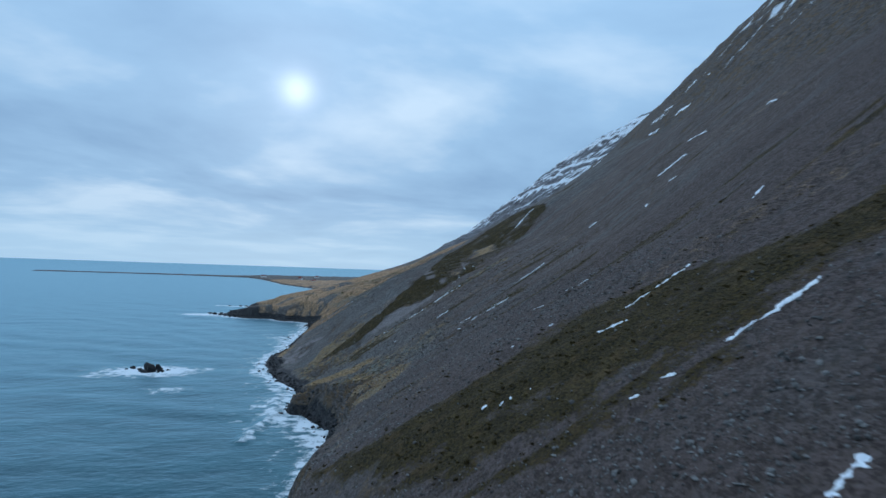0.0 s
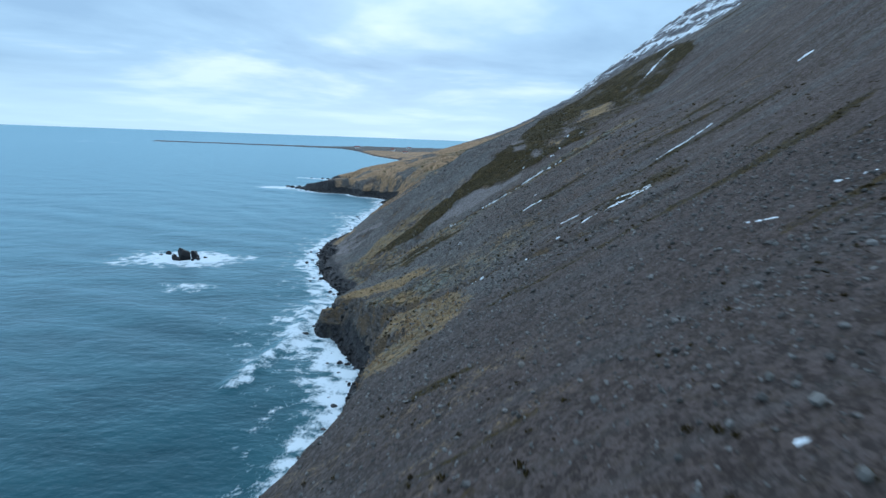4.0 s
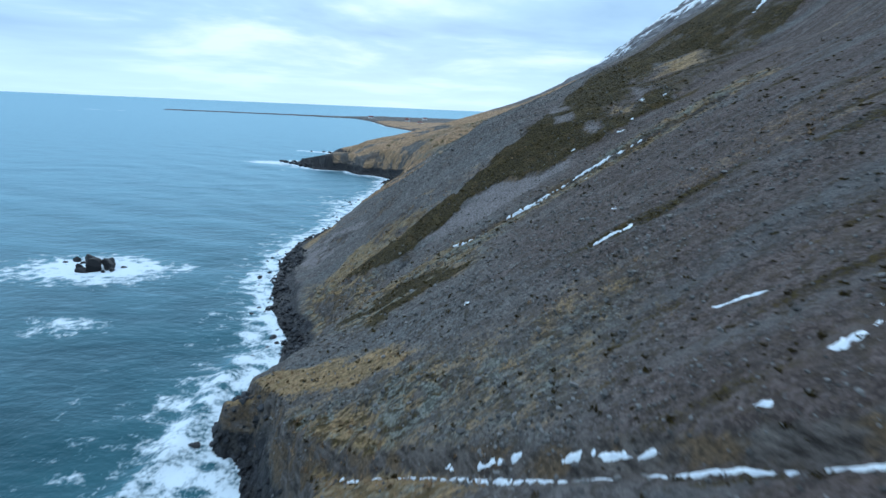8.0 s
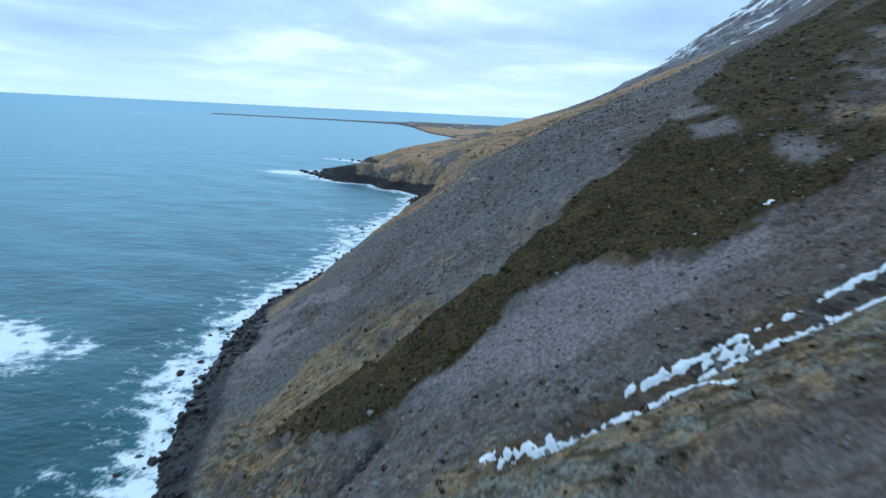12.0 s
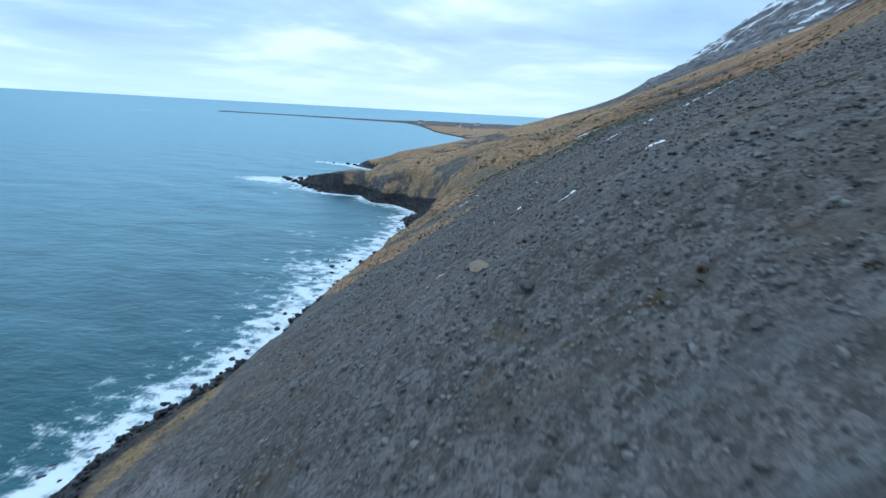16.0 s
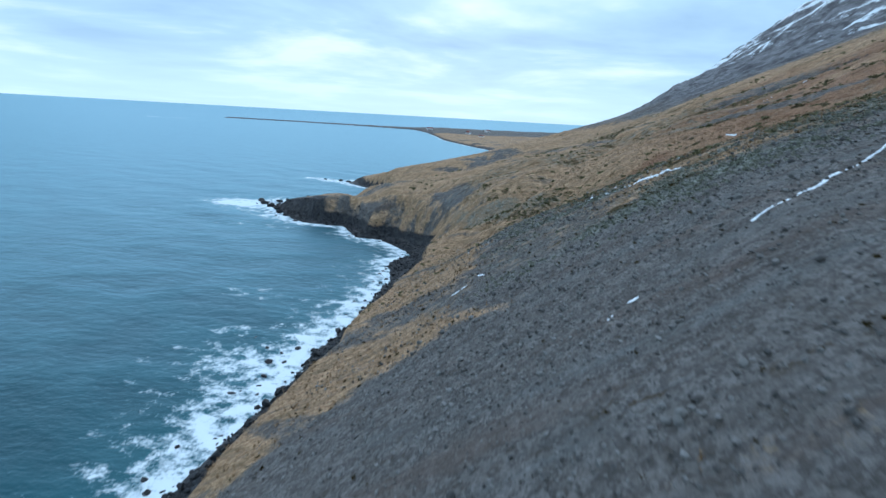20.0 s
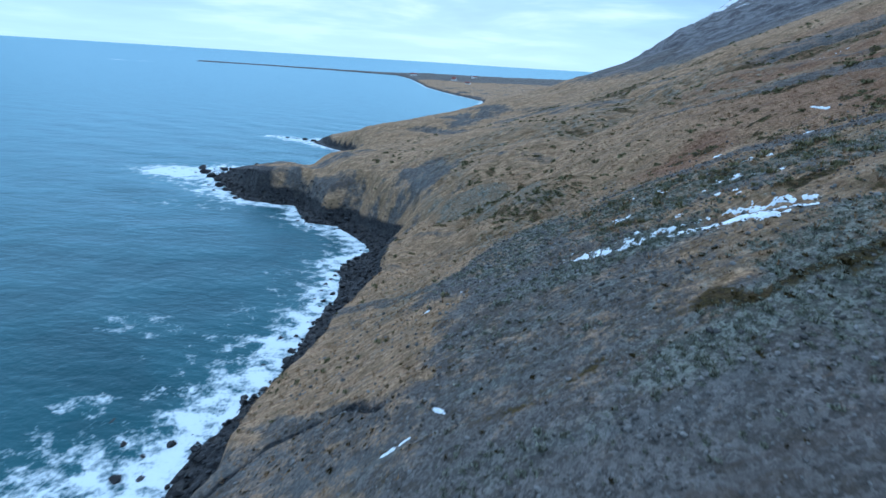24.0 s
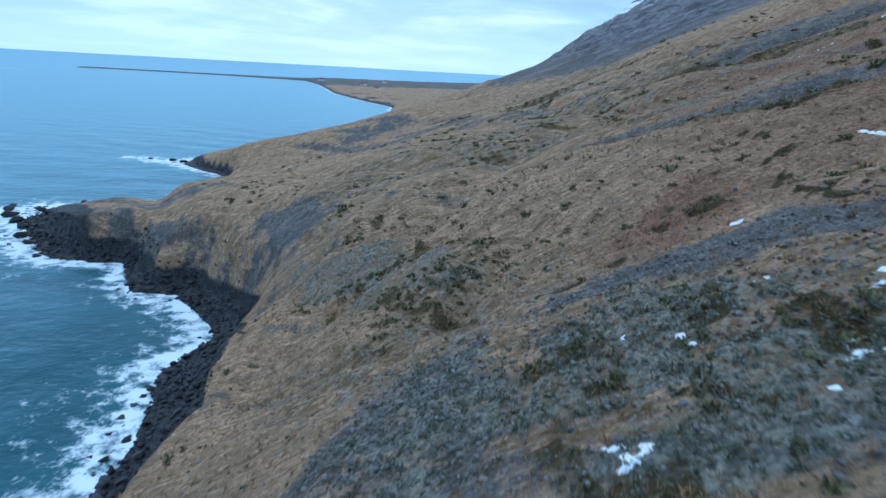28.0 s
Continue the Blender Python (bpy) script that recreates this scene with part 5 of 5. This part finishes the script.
SNOW_HOLLOW = (
    ([(16, 167.4), (20, 167.7), (24, 167.9), (31, 168.1)], 0.34, 0.2),
    ([(19.8, 140.4), (22.6, 140.1)], 0.5, 0.1), ([(8.8, 141)], 0.45, 0.1), ([(22.8, 146.1)], 0.7, 0.1), ([(30.2, 177.4), (31, 176.8)], 0.6, 0.2),
    ([(35.8, 186.3)], 0.9, 0), ([(22.9, 162.7)], 0.6, 0.2), ([(28.3, 181.6)], 0.5, 0), ([(19.7, 178.4)], 0.6, 0), ([(24, 178.3)], 0.7, 0), ([(32.5, 178.9)], 0.5, 0),
    ([(38.4, 183.8)], 0.6, 0), ([(12, 165.7), (14.5, 166.1), (17.8, 166.9), (22.4, 166.9), (26.5, 166.8), (31, 167.1)], 0.85, -0.05),
    ([(6.8, 165.5), (8.8, 165.8), (10.8, 165.6), (12.9, 165.9), (14.5, 165.7)], 0.75, 0.1), ([(13.8, 166.9), (16.3, 167.3), (18.1, 167.3), (19.7, 167.2)], 0.5, 0.3),
    ([(14.8, 166.2), (16, 165.4), (17.5, 163.8)], 0.5, 0.3), ([(22.4, 167.1), (24.4, 166.6), (27, 166.4)], 0.8, 0.1))
SNOW_SCREE = (
    ([(14.7, 267.1), (17.4, 268.8), (22.1, 272), (25.6, 274.8), (31, 281), (40, 292)], 0.5, 0.05), ([(3, 238.4)], 0.4, 0.1), ([(6.1, 224.4), (6.8, 223.9)], 0.6, -0.2),
    ([(9.3, 223.6), (10.2, 224.2)], 0.8, -0.2), ([(10.8, 224.5), (12.6, 225)], 0.8, -0.2), ([(-4.6, 241.4), (-3.6, 240.4)], 0.45, 0.3),
    ([(-1.2, 230.8), (0.4, 230.1)], 0.6, 0), ([(2, 228.9), (3.4, 227.3)], 0.75, 0), ([(5, 226), (5.3, 225.7)], 0.7, 0), ([(5.8, 225.4), (6.5, 225.1)], 0.75, 0))
SNOW_SCREE_HIGH = (
    ([(6.9, 225), (7.3, 224.9)], 0.7, 0), ([(8.9, 224.3), (9.9, 224.2)], 0.6, 0.1), ([(10.9, 224.4), (12.3, 224.5)], 0.6, 0.1), ([(-3.4, 224.4)], 0.4, 0),
    ([(-2.6, 225.8)], 0.4, 0.1), ([(4.9, 260.5), (5.3, 261.2)], 0.35, 0.3), ([(6.6, 262.7), (7.1, 263.2)], 0.35, 0.3), ([(-6.3, 291.5), (-5.6, 290.7)], 0.45, 0.1),
    ([(-9, 288.8), (-7.5, 289.3)], 0.45, 0.3))
SNOW_FURROW = (
    ([(9.5, 235.8), (10.6, 236.1)], 0.35, 0.1), ([(-3.9, 242.4)], 0.3, 0.1), ([(0.6, 239.4)], 0.3, 0.1), ([(5, 237)], 0.3, 0.1), ([(7.4, 236.2)], 0.35, 0.1),
    ([(15.9, 310)], 0.7, 0), ([(14.8, 306.9)], 0.5, 0), ([(11.3, 308.4)], 0.5, 0), ([(10.5, 309.7)], 0.7, 0),
    ([(3.1, 309.8), (5.5, 307.2), (7.2, 306.3), (9.1, 304.6), (11.2, 303.4)], 1.75, 0.12), ([(8.3, 306.3), (9.6, 306.4), (11.4, 305.5), (13.8, 304.4), (18, 302)], 0.95, 0.2),
    ([(8.5, 304.7), (9.4, 303.7), (11, 303.4), (13.6, 301.2), (15, 299.6)], 1.8, 0), ([(14.5, 301.4), (17, 299.5)], 0.7, 0.3), ([(11, 308)], 0.5, 0), ([(-10, 309)], 0.6, 0.2))
SNOW_FIELD = (
    ([(13.2, 321.4)], 0.7, 0), ([(22, 319.6)], 0.5, 0), ([(19.9, 319.6)], 0.6, 0), ([(18.1, 315.9)], 0.7, 0), ([(18.3, 313.1)], 0.5, 0), ([(15, 310.8)], 0.6, 0),
    ([(7.4, 316.3)], 0.6, 0), ([(7.9, 315.4)], 0.7, 0), ([(16.7, 316.3)], 0.6, 0), ([(-5.1, 312.8)], 0.5, 0), ([(-7, 311)], 0.6, 0.2), ([(8, 316)], 0.8, 0.5))
SNOW_FIELD_HIGH = (
    ([(13, 322.5)], 0.7, 0.4), ([(17, 317)], 0.8, 0.2), ([(7.6, 314.6), (8.8, 315.4)], 0.7, 0.6), ([(11, 325)], 0.5, 0.2), ([(23, 337)], 0.6, 0),
    ([(21, 321)], 0.7, 0.3), ([(28, 327), (29, 327.6)], 0.5, 0.8), ([(50, 381), (55, 380.6), (61, 380.6)], 0.5, 1.5), ([(60, 381.2), (67.8, 382.6)], 0.6, 1.2),
    ([(36.3, 344.5), (37.2, 341.9)], 0.5, 0.6), ([(18, 325)], 0.5, 0.2), ([(15, 315)], 0.5, 0.2), ([(20, 312)], 0.6, 0.3))
for k, (line, w, b) in enumerate(SNOW_START + SNOW_CRAGS + SNOW_TRACK + SNOW_HOLLOW + SNOW_SCREE + SNOW_SCREE_HIGH + SNOW_FURROW + SNOW_FIELD + SNOW_FIELD_HIGH):
    snow_strip(line, w, b, k)

# ---- far farmstead on the plain ----
def part(name, bm, material, parent, label=""):
    me = bpy.data.meshes.new(name)
    bm.to_mesh(me)
    bm.free()
    me.materials.append(material)
    ob = new(name, me)
    ob.parent = parent
    return tagged(ob, label)


def box(bm, x0, x1, y0, y1, z0, z1):
    vs = [bm.verts.new(c) for c in ((x0, y0, z0), (x1, y0, z0), (x1, y1, z0), (x0, y1, z0), (x0, y0, z1), (x1, y0, z1), (x1, y1, z1), (x0, y1, z1))]
    for f in ((3, 2, 1, 0), (4, 5, 6, 7), (0, 1, 5, 4), (1, 2, 6, 5), (2, 3, 7, 6), (3, 0, 4, 7)):
        bm.faces.new([vs[k] for k in f])


def plain_paint(name, dark, light, rough=0.7):
    m = Nodes(name)
    n = m.noise(m.position(), 0.8, 4)
    return m.finish(m.mix(n, dark, light), rough)


M_WALL = plain_paint("white_plaster", (0.70, 0.70, 0.69), (0.82, 0.82, 0.80))
M_ROOF = plain_paint("sheet_roof", (0.30, 0.10, 0.08), (0.38, 0.14, 0.11), 0.5)
M_GLASS = plain_paint("dark_window", (0.03, 0.04, 0.05), (0.05, 0.06, 0.07), 0.15)
M_DOOR = plain_paint("brown_door", (0.10, 0.06, 0.04), (0.14, 0.08, 0.05))


def house(x, y, w, d, h, rz):
    root = new("farmhouse")
    root.matrix_world = pose(x, y, float(on_land(x, y)[0]) - 0.3, 0, 0, rz)
    tagged(root, "small white-walled farmhouse with a pitched red sheet roof", "house", "farm buildings")
    bm = bmesh.new()
    box(bm, -w / 2, w / 2, -d / 2, d / 2, 0, h)
    a, b = [[bm.verts.new((sx * w / 2, sy * d / 2, h)) for sy in (-1, 1)] + [bm.verts.new((sx * w / 2, 0, h + d * 0.38))] for sx in (-1, 1)]
    bm.faces.new(a)
    bm.faces.new(b[::-1])
    part("wall", bm, M_WALL, root)
    for sy in (-1, 1):
        bm = bmesh.new()
        v = [bm.verts.new(c) for c in ((-w / 2 - 0.4, sy * (d / 2 + 0.4), h - 0.3), (w / 2 + 0.4, sy * (d / 2 + 0.4), h - 0.3), (w / 2 + 0.4, 0, h + d * 0.38 + 0.12), (-w / 2 - 0.4, 0, h + d * 0.38 + 0.12))]
        f = bm.faces.new(v)
        bmesh.ops.solidify(bm, geom=[f], thickness=0.15)
        part("roof_slope", bm, M_ROOF, root)
    for k in (-1, 1):
        bm = bmesh.new()
        box(bm, k * w * 0.28 - 0.6, k * w * 0.28 + 0.6, -d / 2 - 0.06, -d / 2 + 0.05, 1.1, 2.3)
        part("window", bm, M_GLASS, root, "dark window pane")
    bm = bmesh.new()
    box(bm, -0.5, 0.5, -d / 2 - 0.06, -d / 2 + 0.05, 0.3, 2.3)
    part("door", bm, M_DOOR, root)
    bm = bmesh.new()
    box(bm, w * 0.2, w * 0.2 + 0.7, -0.35, 0.35, h, h + d * 0.38 + 1.0)
    part("chimney", bm, M_WALL, root)


for x, y, w, d, h, rz in ((-322, 1773, 16, 9, 5, 20), (-190, 1641, 12, 8, 4, -30), (-194, 1668, 9, 7, 4, 10), (-165, 1898, 14, 8, 5, 40), (-130, 1418, 11, 6, 3, -10)):
    house(x, y, w, d, h, rz)
